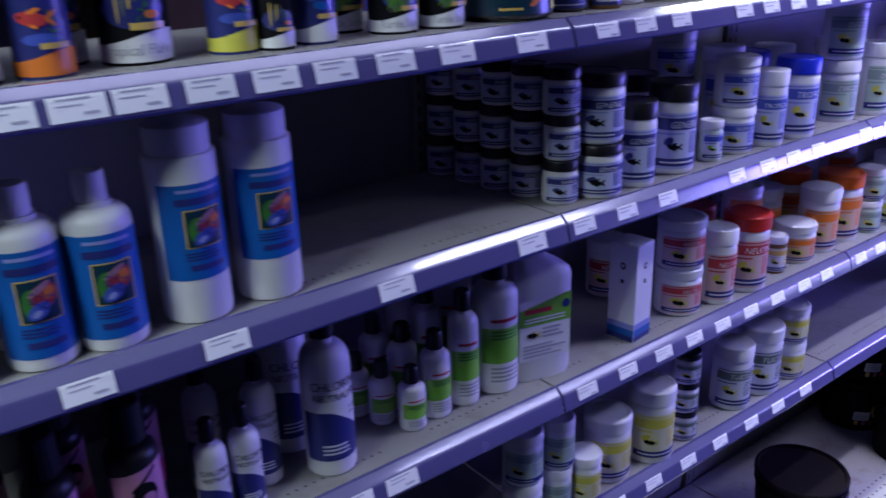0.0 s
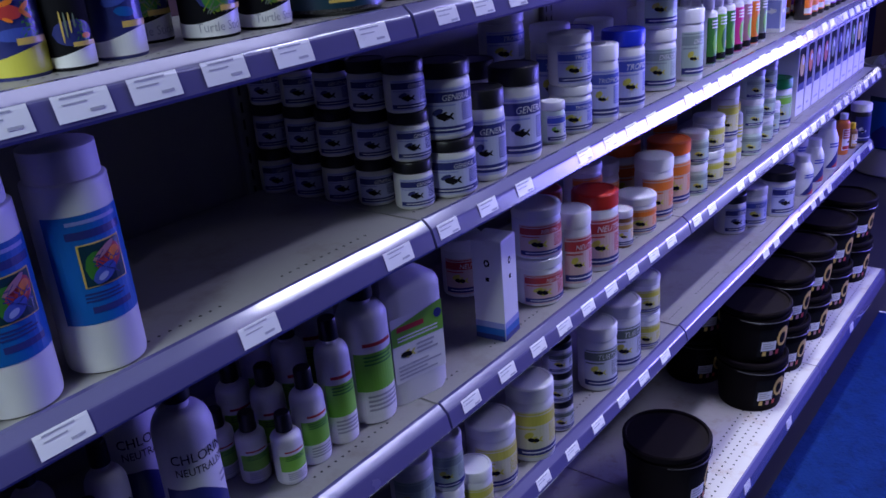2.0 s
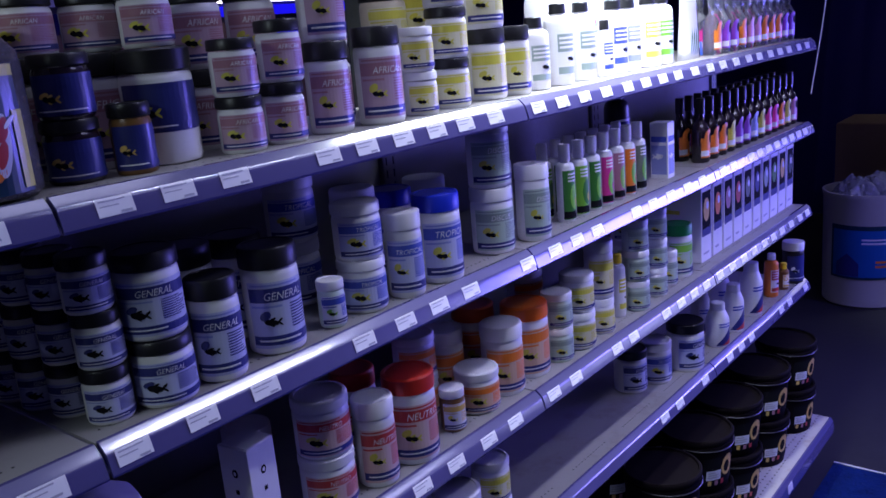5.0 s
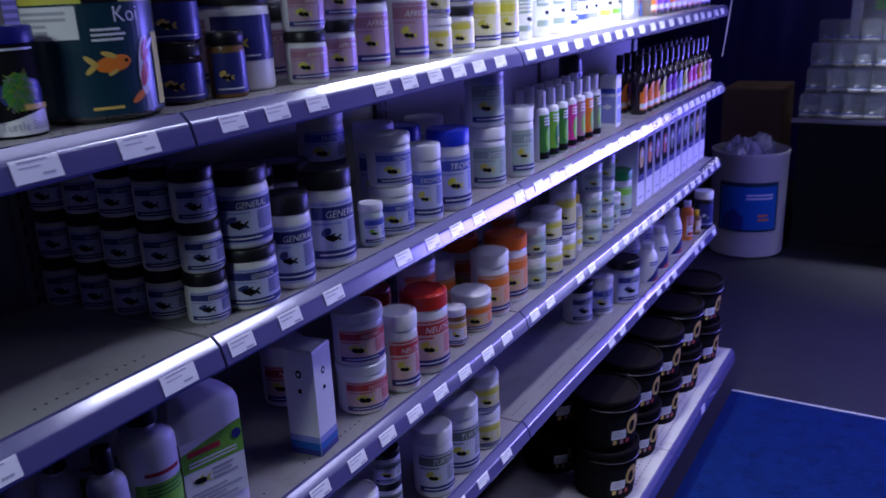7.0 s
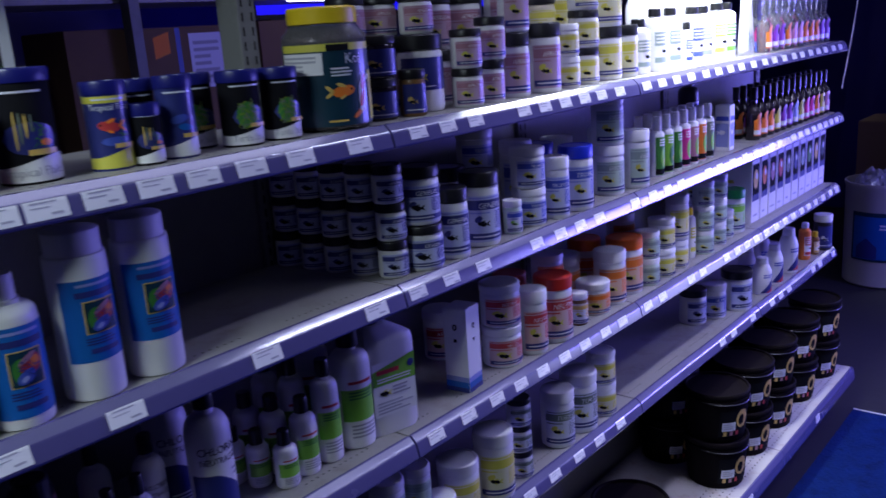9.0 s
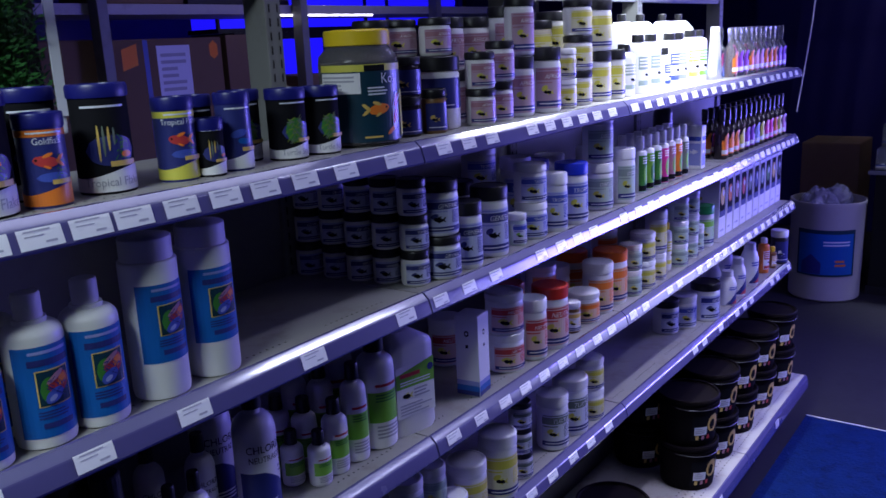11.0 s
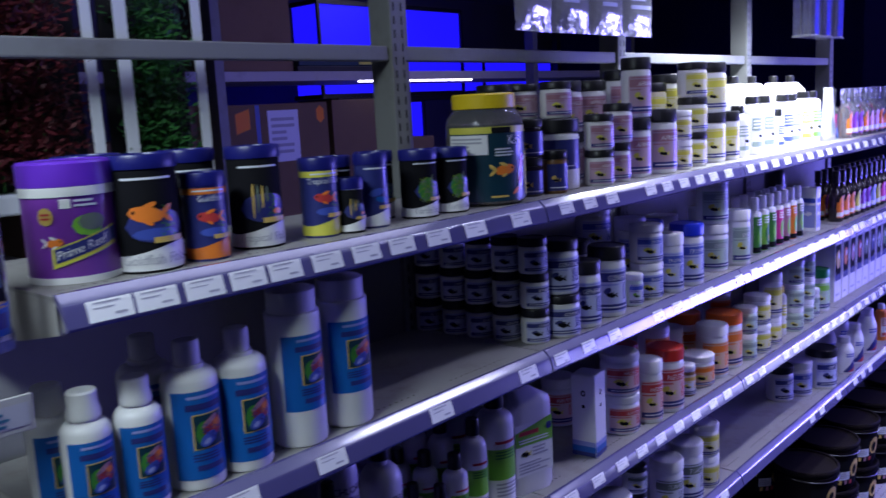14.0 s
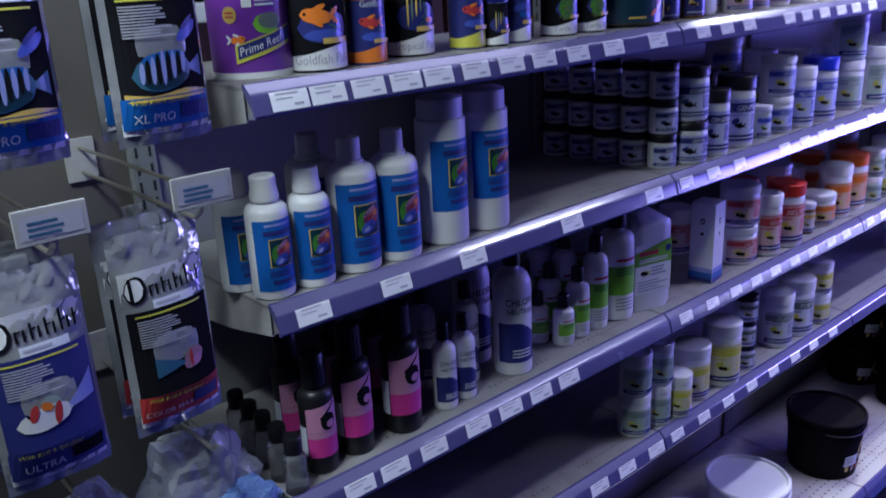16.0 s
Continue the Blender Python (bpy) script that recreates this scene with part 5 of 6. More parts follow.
def food_bag(x, y, z, face, words, tilt, kind, w=0.108, h=0.235, group="hanging food bags"):
    """A heat-sealed film pouch, puffed at its foot, with a printed front."""
    t = thing("food_bag" if "food" in words else "film_bag", pose(x, y, z, 0, 0, tilt), words, "bag", group)

    def puff(u, v):
        a = max(0.0, 1 - abs(2 * u / w) ** 3)
        return 0.021 * a * (0.15 + 0.85 * math.sin(min(1.0, (1 - v / h) * 1.5) * math.pi / 2) * min(1.0, (v + 0.004) / 0.05))

    bm = bmesh.new()
    nx, nz = 18, 30
    sides = []
    for s in (-1, 1):
        sides.append([[bm.verts.new((-w / 2 + w * i / nx, s * (puff(-w / 2 + w * i / nx, h * k / nz) + 0.0004 + 0.0055 * (noise.noise((i * 1.5, k * 1.2, s * 3 + kind * 9)) if k > 22 or k < 3 else 0.0)),
                                     h * k / nz)) for k in range(nz + 1)] for i in range(nx + 1)])
    for g, s in zip(sides, (-1, 1)):
        for i in range(nx):
            for k in range(nz):
                f = (g[i][k], g[i + 1][k], g[i + 1][k + 1], g[i][k + 1])
                bm.faces.new(f if s < 0 else f[::-1])
    b = part("film", bm, FILM, t, "creased silver film", True)
    p = Print(lambda u, v, o: Vector((u, -puff(u, v) - 0.0012 - o, v)), 0.006)
    face(p, w)
    p.put(b)
    bm = boxed(-0.012, 0.012, -0.0045, 0.0045, h - 0.012, h + 0.012, 0.002)
    part("hang_tab", bm, CLEAR, t, "clear hang tab")
    return t


def bag_front(ground, foot, grade, fish_kind, sub):
    def face(p, w):
        u = w * 0.455
        p.area("label", PAPER_WHITE, -u, u, 0.012, 0.194, 1)
        p.area("picture", ground, -u * 0.97, u * 0.97, 0.046, 0.150, 2)
        # the maker's name as plain brush strokes
        p.oval("maker_mark", P_BLACK, -u * 0.70, 0.174, u * 0.24, 0.0150, 2, 0.15)
        p.oval("maker_mark_eye", PAPER_WHITE, -u * 0.73, 0.1745, u * 0.19, 0.0120, 3, 0.15)
        p.area("maker_mark", P_BLACK, -u * 0.84, -u * 0.77, 0.161, 0.188, 4)
        for k in range(9):
            c = -u * 0.42 + k * u * 0.15
            tall = (0.012, 0.013, 0.017, 0.012, 0.018, 0.012, 0.023, 0.013, 0.018)[k]
            p.area("maker_mark", P_BLACK, c, c + u * 0.055, lambda q: 0.1645 + 0.3 * (q - c), lambda q: 0.1645 + tall + 0.3 * (q - c), 2)
            if k % 2 == 0:
                p.area("maker_mark", P_BLACK, c, c + u * 0.13, lambda q: 0.173 + 0.35 * (q - c), lambda q: 0.1752 + 0.35 * (q - c), 2)
        p.area("sub_title", PAPER, -u * 0.40, u * 0.60, 0.1505, 0.1600, 3)
        p.lines(INK, -u * 0.34, u * 0.54, 0.1525, 0.1585, 1, 4, "sub_title_bar", 1)
        p.lines(P_YELLOW, -u * 0.82, u * 0.78, 0.1425, 0.1465, 1, 3, "motto", 2)
        p.lines(INK, -u * 0.80, u * 0.30, 0.108, 0.140, 11, 3, "small_print", 3)
        p.area("grade_band", foot, -u, u, 0.018, 0.050, 4)
        p.area("grade_box", P_NAVY if foot is not P_NAVY else P_BLACK, u * 0.22, u * 0.92, 0.025, 0.041, 5)
        p.words(grade, PAPER_WHITE, -u * 0.36, 0.024, 0.013 if len(grade) < 8 else 0.0095, 5)
        p.words("With Krill & Spirulina!", P_YELLOW, -u * 0.22, 0.0430, 0.0070, 6, 0.2)
        if fish_kind == "stripe":
            p.oval("fish_picture", P_STEEL, -u * 0.10, 0.074, u * 0.66, 0.019, 3, 0.08)
            p.oval("fish_back", P_CYAN, -u * 0.05, 0.088, u * 0.50, 0.006, 4, 0.08)
            p.oval("fish_shade", P_TEAL, -u * 0.06, 0.066, u * 0.50, 0.009, 4, 0.08)
            p.area("sand_picture", P_GOLD, -u * 0.92, u * 0.92, 0.046, lambda q: 0.053 + 0.002 * math.sin(q * 90), 3)
            for k in range(9):
                c = -u * 0.56 + k * u * 0.115
                p.oval("fish_stripe", P_BLACK if k % 2 else P_LILAC, c, 0.074 + 0.001 * k, u * 0.055, 0.017 - 0.0016 * abs(k - 4), 5, 0.6)
            p.area("fish_tail", P_STEEL, u * 0.5, u * 0.85, lambda q: 0.074 - 0.55 * (q - u * 0.5), lambda q: 0.078 + 0.55 * (q - u * 0.5), 3)
            p.oval("blue_fish", P_BLUE, u * 0.58, 0.112, u * 0.30, 0.0065, 3, 0.55)
            p.oval("blue_fish_fin", P_NAVY, u * 0.60, 0.120, u * 0.20, 0.003, 4, 0.7)
        elif fish_kind == "red":
            p.oval("fish_picture", PAPER_WHITE, -u * 0.20, 0.082, u * 0.56, 0.0125, 3, 0.12)
            p.oval("fish_patch", P_RED, -u * 0.40, 0.090, u * 0.10, 0.008, 4, 0.8)
            p.oval("fish_patch", P_ORANGE, -u * 0.14, 0.094, u * 0.12, 0.005, 4, -0.3)
            p.oval("fish_patch", P_RED, u * 0.06, 0.084, u * 0.09, 0.011, 4, 1.2)
            p.oval("fish_eye", P_BLACK, -u * 0.52, 0.089, u * 0.03, 0.002, 5)
            p.area("fish_tail", P_LILAC, u * 0.3, u * 0.9, lambda q: 0.084 + 0.12 * (q - u * 0.3), lambda q: 0.090 + 0.9 * (q - u * 0.3), 3)
            p.oval("fish_fin", P_GREY, -u * 0.05, 0.097, u * 0.20, 0.007, 3)
        else:
            p.oval("fish_picture", P_MAUVE, u * 0.30, 0.082, u * 0.27, 0.011, 3, 0.3)
            p.oval("fish_belly", P_PALEPINK, u * 0.36, 0.078, u * 0.15, 0.006, 4, 0.3)
            p.oval("fish_bar", P_RED, u * 0.24, 0.083, u * 0.04, 0.010, 5, 0.5)
            p.area("fish_tail", P_STEEL, -u * 0.6, u * 0.08, lambda q: 0.078 + 0.25 * q, lambda q: 0.084 - 0.35 * q, 3)
    return face


HOOKS = [(0.081, 1.735), (-0.072, 1.735), (0.081, 1.412), (-0.072, 1.412), (-0.225, 1.735), (-0.225, 1.412)]
for x, z in HOOKS:
    peg_hook(x, z)
CICHLID = bag_front(P_BLACK, P_CYAN, "XL PRO", "stripe", "")
for x, z in HOOKS[:2] + HOOKS[4:5]:
    for k in range(2):
        food_bag(x - 0.008 + 0.004 * k, 0.868 + 0.058 * k, z - 0.240, CICHLID, "silver film bag of cichlid food hanging on a hook", 5 + 3 * k, k)
for k in range(2):
    food_bag(0.040 + 0.005 * k, 0.870 + 0.058 * k, 1.412 - 0.240, bag_front(P_BLACK, P_RED, "COLOR MAX", "dark", ""), "silver film bag of goldfish food with red foot", 6, k)
    food_bag(-0.098 + 0.005 * k, 0.866 + 0.058 * k, 1.412 - 0.248, bag_front(P_NAVY, P_NAVY, "ULTRA", "red", ""), "silver film bag of goldfish food with blue foot", 3, k)


def loose_film(w, d, h, seed):
    """A crumpled clear bag: a lumpy closed shell with sharp folds."""
    bm = bmesh.new()
    bmesh.ops.create_icosphere(bm, subdivisions=4, radius=1.0)
    for v in bm.verts:
        n = v.co.normalized()
        k = 1 + 0.30 * noise.noise(n * 1.7 + Vector((seed, 0, 0))) + 0.20 * abs(noise.noise(n * 4.5 + Vector((0, seed, 0)))) - 0.12 * abs(noise.noise(n * 9 + Vector((0, 0, seed))))
        v.co = Vector((n.x * k * w / 2, n.y * k * d / 2, n.z * k * h / 2))
    return bm


def plastic_bag(x, y, z, w, d, h, seed, words, tint=None):
    t = thing("plastic_bag", pose(x, y, z), words, "plastic bag", "clear plastic bags")
    part("film", loose_film(w, d, h, seed), tint or CRUMPLE, t)
    return t


BLUE_FILM = mat("pale_blue_film", (0.25, 0.45, 0.85), 0.18, trans=0.35, vary=0.2, scale=25, bump=0.5, coat=0.6)
for x, z in ((0.060, 1.135), (-0.08, 1.110)):
    peg_hook(x, z, False)
plastic_bag(0.060, 0.905, 1.052, 0.14, 0.07, 0.17, 2, "crumpled clear plastic bag hanging on a hook")
plastic_bag(0.090, 0.880, 1.005, 0.13, 0.06, 0.10, 5, "crumpled pale blue plastic bag", BLUE_FILM)
plastic_bag(-0.08, 0.905, 1.020, 0.16, 0.08, 0.18, 8, "crumpled clear plastic bag hanging on a hook")
# bags on the upper crossbar
for x, seed in ((1.36, 11), (1.50, 12), (1.66, 13), (1.80, 15)):
    bag = food_bag(x, 1.12, 1.860, lambda p, w: p.lines(T_BLUE, -w * 0.3, w * 0.3, 0.06, 0.16, 5, 1, "small_print", seed), "silvery film bag of fittings hanging above the shelf",
                   (seed % 3) * 4 - 4, seed, 0.150, 0.24, "hanging film bags")
    bm = bmesh.new()
    rod(bm, (0, 0.065, 0.23), (0, -0.02, 0.23), 0.003)
    part("hook", bm, STEEL, bag)
for x in (2.86, 2.98, 3.10):
    t = thing("clear_case", pose(x, 1.06, 1.885), "clear hanging plastic case with bright rim", "plastic case", "hanging cases")
    bm = boxed(-0.05, 0.05, -0.03, 0.03, 0.0, 0.22, 0.004)
    part("case", bm, CLEAR, t)
    part("rim", boxed(-0.052, 0.052, -0.032, 0.032, -0.004, 0.003, 0.001), FILM, t)
    bm = bmesh.new()
    rod(bm, (0, 0, 0.22), (0, 0.12, 0.24), 0.003)
    part("hook", bm, STEEL, t)

# packs of plastic plants on the rear of the frame
def plant_pack(x, z, leaf, seed, words, w=0.070):
    t = thing("plant_pack", pose(x, 1.285, z, 0, 0, -4), words, "plastic plant", "packed plastic plants")
    bm = boxed(-w, w, 0.030, 0.033, 0.0, 0.34)
    part("backing_card", bm, STAND, t, "dark backing card")
    part("foot_fold", boxed(-w, w, -0.030, 0.030, 0.0, 0.030, 0.004), PAPER, t)
    part("side_strap", boxed(-w - 0.002, -w + 0.018, -0.034, -0.031, 0.028, 0.34), PAPER, t)
    part("side_strap", boxed(w - 0.014, w + 0.002, -0.034, -0.031, 0.028, 0.34), PAPER, t)
    r = random.Random(seed)
    bm = bmesh.new()
    for _ in range(int(30000 * w)):
        c = Vector((r.gauss(0, w * 0.40), r.gauss(-0.004, 0.012), 0.04 + r.random() * 0.28))
        c.x = max(-w * 0.86, min(w * 0.86, c.x))
        d = Vector((r.uniform(-1, 1), r.uniform(-1, 0.3), r.uniform(-0.2, 1))).normalized() * r.uniform(0.008, 0.020)
        s = d.orthogonal().normalized() * 0.0034
        a, b, e, f = (bm.verts.new(q) for q in (c, c + d * 0.5 + s, c + d, c + d * 0.5 - s))
        bm.faces.new((a, b, e, f))
    tagged(part("leaves", bm, leaf, t), kind="stuff")
    bm = bmesh.new()
    for k in range(5):
        rod(bm, (-0.03 + 0.015 * k, 0, 0.03), (-0.04 + 0.02 * k, 0, 0.33), 0.0015, 5)
    part("stem", bm, P_LEAF, t)
    part("hanger", boxed(-0.006, 0.006, -0.050, 0.031, 0.222, 0.230), WHITE, t)
    return t


plant_pack(0.325, 1.588, LEAF_RED, 3, "red and green plastic plant in a white card pack", 0.105)
plant_pack(0.545, 1.588, LEAF_GREEN, 4, "green plastic plant in a white card pack")
plant_pack(0.135, 1.590, LEAF_GREEN, 6, "green plastic plant in a white card pack")

# ---- rear aisle: rack of boxes and glowing tanks ----
rear = thing("rear_rack", pose(0, 0, 0), "grey steel rack along the rear aisle", "shelving")
for x in (1.1, 2.45, 3.86, 5.3, 6.8):
    part("upright", boxed(x - 0.03, x + 0.03, 3.92, 4.0, 0, 2.6, 0.004), POST, rear)
for z in (0.35, 0.75, 1.12, 1.965):
    part("rear_shelf", boxed(1.1, 6.8, 4.0, 4.6, z - 0.055, z, 0.003), POWDER, rear)
# self-glowing bar makes the bright line along the shelf's lower edge
part("strip_lamp", boxed(3.52, 4.62, 4.002, 4.016, 1.898, 1.909), GLOW_WHITE, rear, "thin self-glowing white strip under a shelf")


def carton_brown(x, y, z, w, d, h, turn=0, sticker=True):
    t = thing("cardboard_box", pose(x, y, z, 0, 0, turn), "brown cardboard box with orange sticker on a rack" if sticker else "plain brown cardboard box on a rack", "cardboard box", "cardboard boxes")
    b = part("box_body", boxed(-w / 2, w / 2, -d / 2, d / 2, 0, h, 0.004), CARDBOARD, t)
    part("top_flap", boxed(-w / 2 + 0.003, w / 2 - 0.003, -d / 2 + 0.002, -0.002, h, h + 0.004), CARDBOARD, t)
    part("top_flap", boxed(-w / 2 + 0.003, w / 2 - 0.003, 0.002, d / 2 - 0.002, h, h + 0.004), CARDBOARD, t)
    p = Print(flat_map(-d / 2 - 0.0005), 0.05)
    if sticker:
        p.area("sticker", STICKER, -w * 0.405, -w * 0.275, lambda u: h * 0.76 + 0.3 * (u + w * 0.4), lambda u: h * 0.93 + 0.3 * (u + w * 0.4), 2)
        p.area("delivery_note", PAPER, -w * 0.11, w * 0.19, h * 0.50, h * 0.95, 2)
        p.lines(INK, -w * 0.08, w * 0.15, h * 0.56, h * 0.90, 6, 3, "note_print", 2)
        p.area("tape", TAPE, -w * 0.22, -w * 0.18, 0.0, h, 1)
        p.area("small_sticker", STICKER, w * 0.38, w * 0.46, lambda u: h * 0.82 + 0.8 * abs(u - w * 0.42), lambda u: h * 0.98 - 0.8 * abs(u - w * 0.42), 2)
    p.put(b)


carton_brown(2.325, 4.27, 1.121, 0.40, 0.45, 0.665, 0, False)
carton_brown(2.905, 4.27, 1.121, 0.74, 0.45, 0.660, 0)
carton_brown(3.50, 4.27, 1.121, 0.40, 0.45, 0.67, 2, False)
carton_brown(2.81, 4.28, 1.966, 0.48, 0.45, 0.44, 0, False)
t = thing("flat_pack", pose(3.45, 4.25, 1.966), "stack of flat dark packs with blue and yellow edges", "packs")
for k in range(4):
    part("pack", boxed(-0.39 + 0.012 * k, 0.39 - 0.02 * (k % 2), -0.22, 0.22, 0.034 * k, 0.034 * k + 0.032, 0.004), (STAND, P_TEAL, STAND, P_NAVY)[k], t)
part("edge_label", boxed(0.10, 0.28, -0.2235, -0.2205, 0.042, 0.060), P_YELLOW, t, "yellow edge label")
carton_brown(4.12, 4.30, 1.121, 0.34, 0.4, 0.40, 0, False)
carton_brown(1.7, 4.28, 1.121, 0.6, 0.45, 0.5, 0, False)


def blue_tank(x, z, w, h):
    t = thing("aquarium", pose(x, 4.66, z), "aquarium lit deep blue by its lamps", "aquarium", "blue-lit aquariums")
    part("glowing_water", boxed(-w / 2, w / 2, 0.02, 0.30, 0.0, h), GLOW_BLUE, t)
    part("frame", boxed(-w / 2 - 0.02, w / 2 + 0.02, 0.0, 0.32, -0.03, 0.0), BLACK, t)
    part("frame", boxed(-w / 2 - 0.02, w / 2 + 0.02, 0.0, 0.32, h, h + 0.03), BLACK, t)
    part("corner_post", boxed(-w / 2 - 0.02, -w / 2, 0.0, 0.02, 0, h), BLACK, t)
    part("corner_post", boxed(w / 2, w / 2 + 0.02, 0.0, 0.02, 0, h), BLACK, t)


blue_tank(4.40, 1.15, 0.80, 0.62)
blue_tank(4.55, 1.85, 1.5, 0.62)
blue_tank(6.1, 1.85, 1.0, 0.30)
stand = thing("tank_rack", pose(0, 0, 0), "dark rack carrying the blue-lit aquariums", "rack")
for z in (1.085, 1.785):
    part("rack_shelf", boxed(3.9, 6.8, 4.64, 5.1, z, z + 0.034), STAND, stand)
for x in (3.92, 6.78):
    part("rack_post", boxed(x - 0.03, x + 0.03, 4.7, 4.76, 0, 2.6), STAND, stand)

# ---- end of the aisle ----
t = thing("big_tub", pose(5.58, 1.145, 0), "large white plastic tub with blue label, bags inside", "tub")
b = turned("body", [(0, 0), (0.200, 0), (0.212, 0.012), (0.218, 0.60), (0.224, 0.61), (0.224, 0.63), (0.214, 0.63), (0.208, 0.60), (0.200, 0.05), (0, 0.05)], TUB_WHITE, t, "", 48)
p = Print(lambda u, v, o: round_map(0.2172)(u, v, o + 0.0015), 0.02)
p.area("label", P_TEAL, -0.475, -0.115, 0.170, 0.465, 1)
p.area("label_picture", P_CYAN, -0.462, -0.128, 0.182, 0.440, 2)
p.lines(PAPER, -0.31, -0.15, 0.36, 0.40, 2, 3, seed=2)
p.area("diver_picture", P_NAVY, -0.44, -0.32, 0.185, lambda u: 0.31 - 0.9 * abs(u + 0.38), 3)
p.lines(P_ORANGE, -0.24, -0.16, 0.23, 0.28, 2, 3, "small_print", 3)
p.put(b)
for dx, dy, s in ((-0.07, 0.02, 21), (0.07, -0.03, 23), (0.0, 0.08, 27)):
    plastic_bag(5.58 + dx, 1.145 + dy, 0.56, 0.24, 0.20, 0.26, s, "loose clear plastic bag stuffed in a tub")
carton_brown(6.12, 1.22, 0.0, 0.42, 0.36, 0.93, 0, False)
t = thing("tank_stand", pose(0, 0, 0), "black board tank stand with pale skirting", "stand")
part("body", boxed(5.70, 6.55, -1.6, 0.905, 0.055, 0.775, 0.004), STAND, t)
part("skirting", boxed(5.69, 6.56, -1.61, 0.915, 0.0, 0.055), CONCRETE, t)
part("top_board", boxed(5.67, 6.58, -1.62, 0.945, 0.775, 0.800, 0.003), FILM, t)
# steps of small clear display boxes with gravel
for step, (x, z) in enumerate(((5.70, 0.801), (5.80, 0.935), (5.90, 1.070), (6.00, 1.205))):
    for k in range(9):
        y = 0.86 - 0.115 * k - 0.012 * step
        def build():
            t = thing("display_box", pose(0, 0, 0), "small clear display tank with gravel, lit from above", "display tank", "clear display tanks")
            bm = lathe([(0, 0), (0.0735, 0), (0.0735, 0.13), (0.070, 0.13), (0.070, 0.003), (0, 0.003)], 4)
            bmesh.ops.rotate(bm, verts=bm.verts, matrix=Matrix.Rotation(math.pi / 4, 3, "Z"))
            bmesh.ops.translate(bm, verts=bm.verts, vec=(0.05, 0, 0))
            part("tank_body", bm, CLEAR, t)
            bm = boxed(0.006, 0.094, -0.050, 0.050, 0.004, 0.020, 0.003)
            part("gravel_bed", bm, GRAVEL, t)
            bm = lathe([(0, 0), (0.010, 0.004), (0.012, 0.012), (0.006, 0.02), (0, 0.022)], 10)
            bmesh.ops.translate(bm, verts=bm.verts, vec=(0.03, 0.015, 0.020))
            part("shell", bm, PAPER, t)
            part("blue_line", boxed(-0.0012, -0.0004, -0.05, 0.05, 0.026, 0.034), P_BLUE, t)
            return t
        again("display_box", pose(x, y, z), build)
t = thing("display_steps", pose(0, 0, 0), "clear stepped rack under the display tanks", "rack")
for x, z in ((5.80, 0.934), (5.90, 1.069), (6.00, 1.204)):
    part("riser", boxed(x + 0.001, 6.12, -0.25, 0.91, z - 0.132, z - 0.001), FILM, t)
# lit tank with white hood above
t = thing("aquarium", pose(0, 0, 0), "glass aquarium with bright white light hood and plants", "aquarium")
part("glass", boxed(6.14, 6.54, -1.2, 0.66, 0.801, 1.55), CLEAR, t)
part("plants", boxed(6.20, 6.50, -1.1, 0.60, 1.38, 1.50), LEAF_GREEN, t)
part("light_hood", boxed(6.12, 6.56, -1.2, 0.68, 1.60, 1.64, 0.004), GLOW_WHITE, t)
part("end_post", boxed(6.10, 6.14, 0.66, 0.72, 0.801, 1.80, 0.003), FILM, t)
for y in (0.62, 0.46, 0.30):
    t = thing("glass_tube", pose(6.16, y, 1.642), "clear vertical acrylic tube with fittings", "pipe", "acrylic tubes")
    turned("tube", [(0, 0), (0.02, 0), (0.02, 0.22), (0.034, 0.24), (0.034, 0.29), (0.02, 0.31), (0.02, 0.42), (0, 0.42)], CLEAR, t, "", 20)
tagged(part("picture_frame", boxed(7.5, 7.53, 0.35, 0.95, 1.75, 2.2, 0.006), PAPER), "pale framed picture on the far wall", "picture")
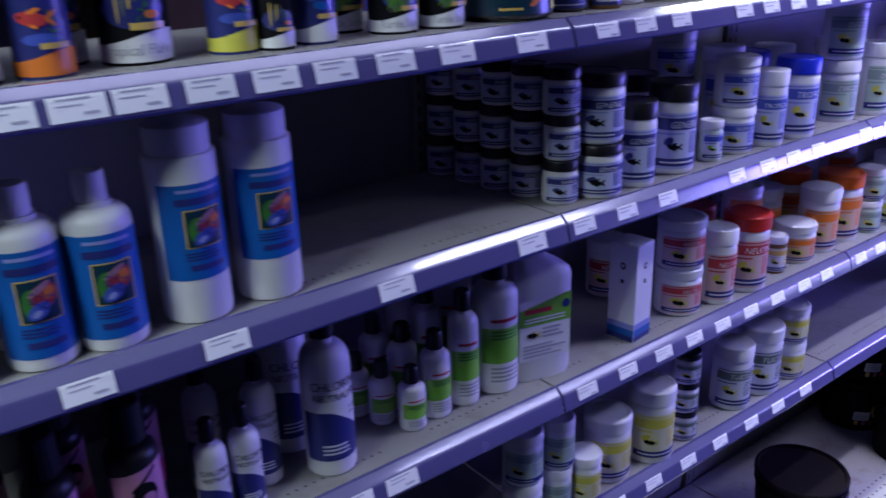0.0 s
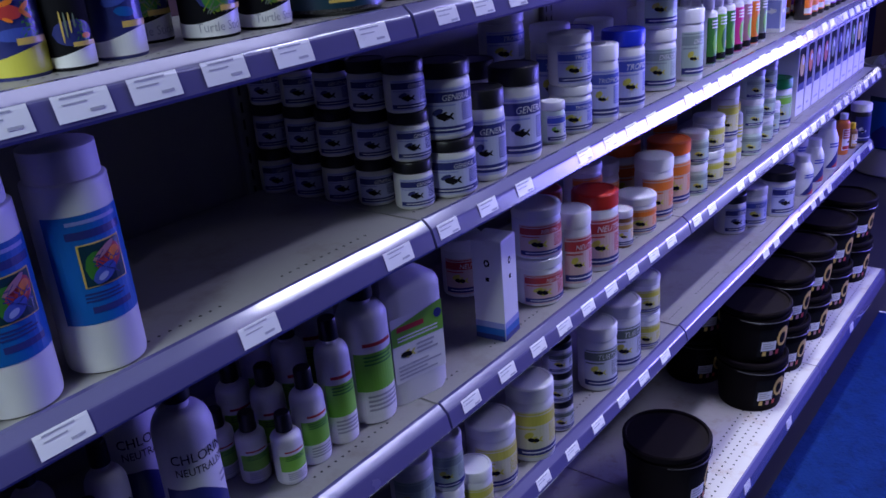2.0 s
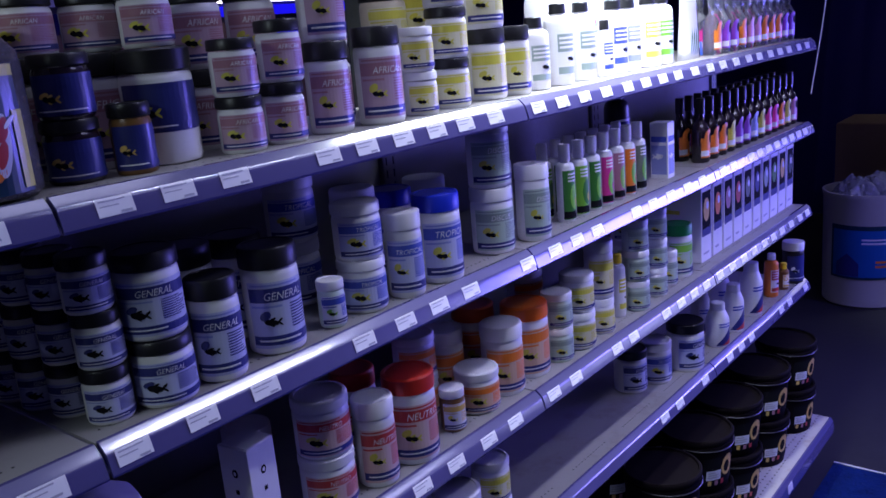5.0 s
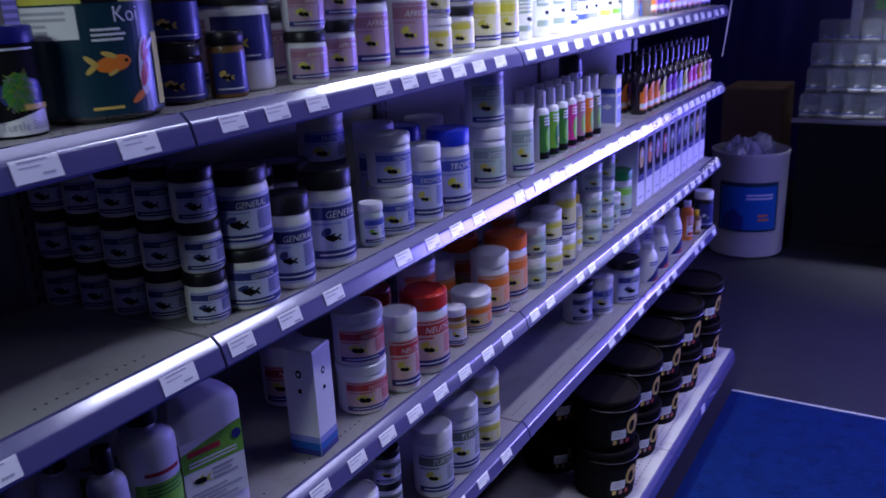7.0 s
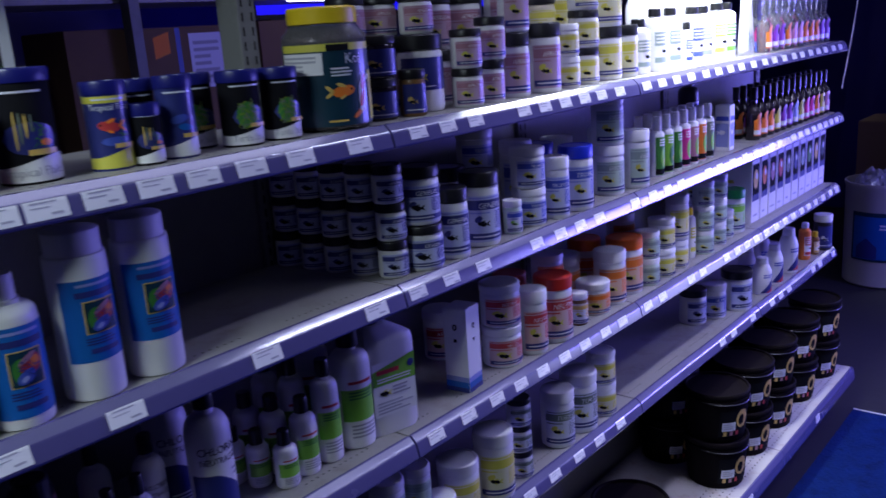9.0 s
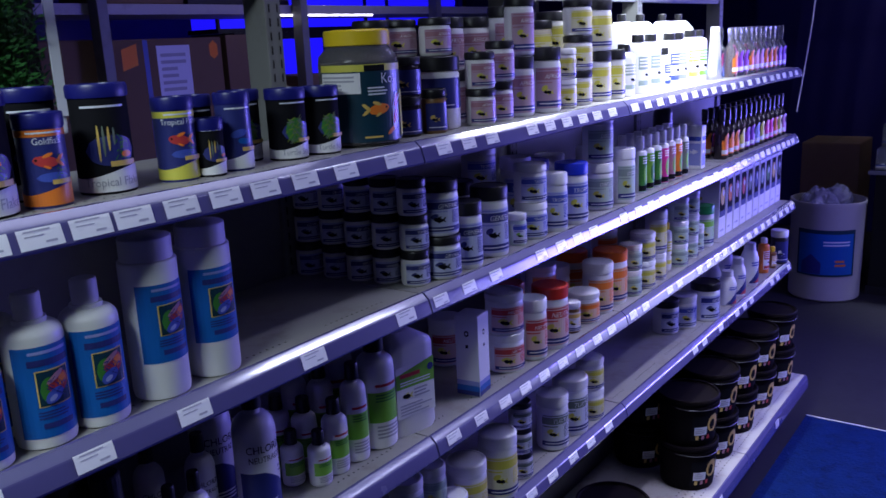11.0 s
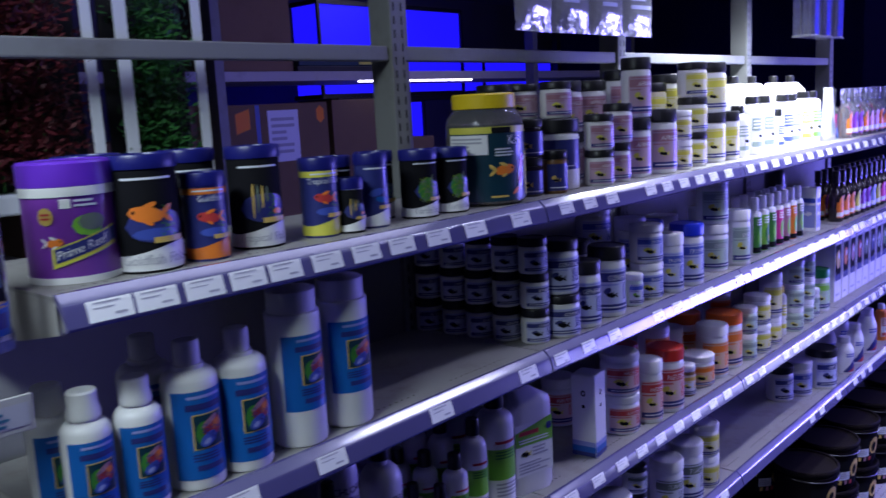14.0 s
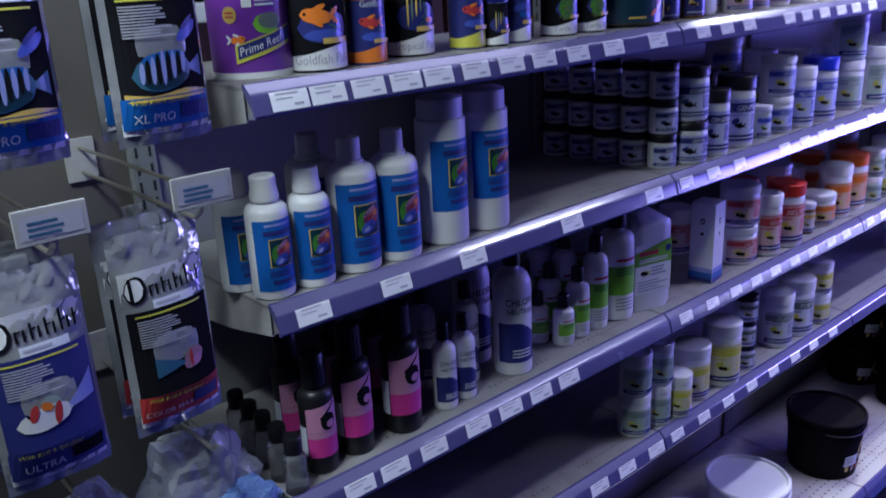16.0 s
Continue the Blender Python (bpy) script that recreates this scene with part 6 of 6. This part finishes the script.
tagged(part("picture_backing", boxed(7.53, 7.62, -1.0, 2.2, 0, 2.85), NIGHT_BLUE), "dark blue partition behind the tanks", "wall", kind="structure")
# pillar in dark blue light and hanging wire
bm = bmesh.new()
cols = []
for k in range(25):
    q = k / 24
    yy = 1.75 - 0.62 * q
    cols.append([bm.verts.new((6.75 + 0.006 * math.sin(q * 23) * (1 - 0.5 * j / 12), yy - 0.16 * (j / 12), 0.35 + 2.5 * j / 12)) for j in range(13)])
for a, b in zip(cols, cols[1:]):
    for j in range(12):
        bm.faces.new((a[j], b[j], b[j + 1], a[j + 1]))
tagged(part("curtain", bm, NIGHT_BLUE, None, "", True), "dark blue plastic curtain hanging past the shelves", "curtain")
bm = bmesh.new()
pts = [Vector((3.54 + 0.016 * k + 0.02 * math.sin(k * 0.4), 0.872 - 0.010 * k / 3, 1.36 + 0.068 * k)) for k in range(23)]
rings = [[bm.verts.new(p + Vector((0.0022 * math.cos(k * math.pi / 3), 0.0022 * math.sin(k * math.pi / 3), 0))) for k in range(6)] for p in pts]
for a, b in zip(rings, rings[1:]):
    for k in range(6):
        bm.faces.new((a[k], a[(k + 1) % 6], b[(k + 1) % 6], b[k]))
tagged(part("cable", bm, WHITE), "thin white cable hanging at the shelf's end", "cable")

# fixtures of the lamps; the second and third belong to the added fill lamps
for x, y, z, w in ((2.08, 0.28, 2.66, 0.8), (2.55, -0.35, 2.66, 1.6), (1.15, 0.80, 2.66, 1.3), (2.95, 0.60, 2.64, 1.2), (-0.50, 0.60, 2.41, 0.5)):
    t = thing("ceiling_fixture", pose(x, y, z), "long white light fixture, unseen above the view", "ceiling light", "ceiling lights")
    part("housing", boxed(-w / 2, w / 2, -0.06, 0.06, 0.0, 0.06, 0.005), POWDER, t)
    part("hanger", boxed(-0.01, 0.01, -0.01, 0.01, 0.06, 2.85 - z), POWDER, t)
t = thing("hanging_fixture", pose(2.28, 0.84, 2.14), "white hanging tank lamp over the top shelf", "lamp")
part("housing", boxed(-0.28, 0.28, -0.06, 0.06, 0.0, 0.03, 0.005), POWDER, t)
part("hanger", boxed(-0.004, 0.004, -0.004, 0.004, 0.03, 0.71), STEEL, t)
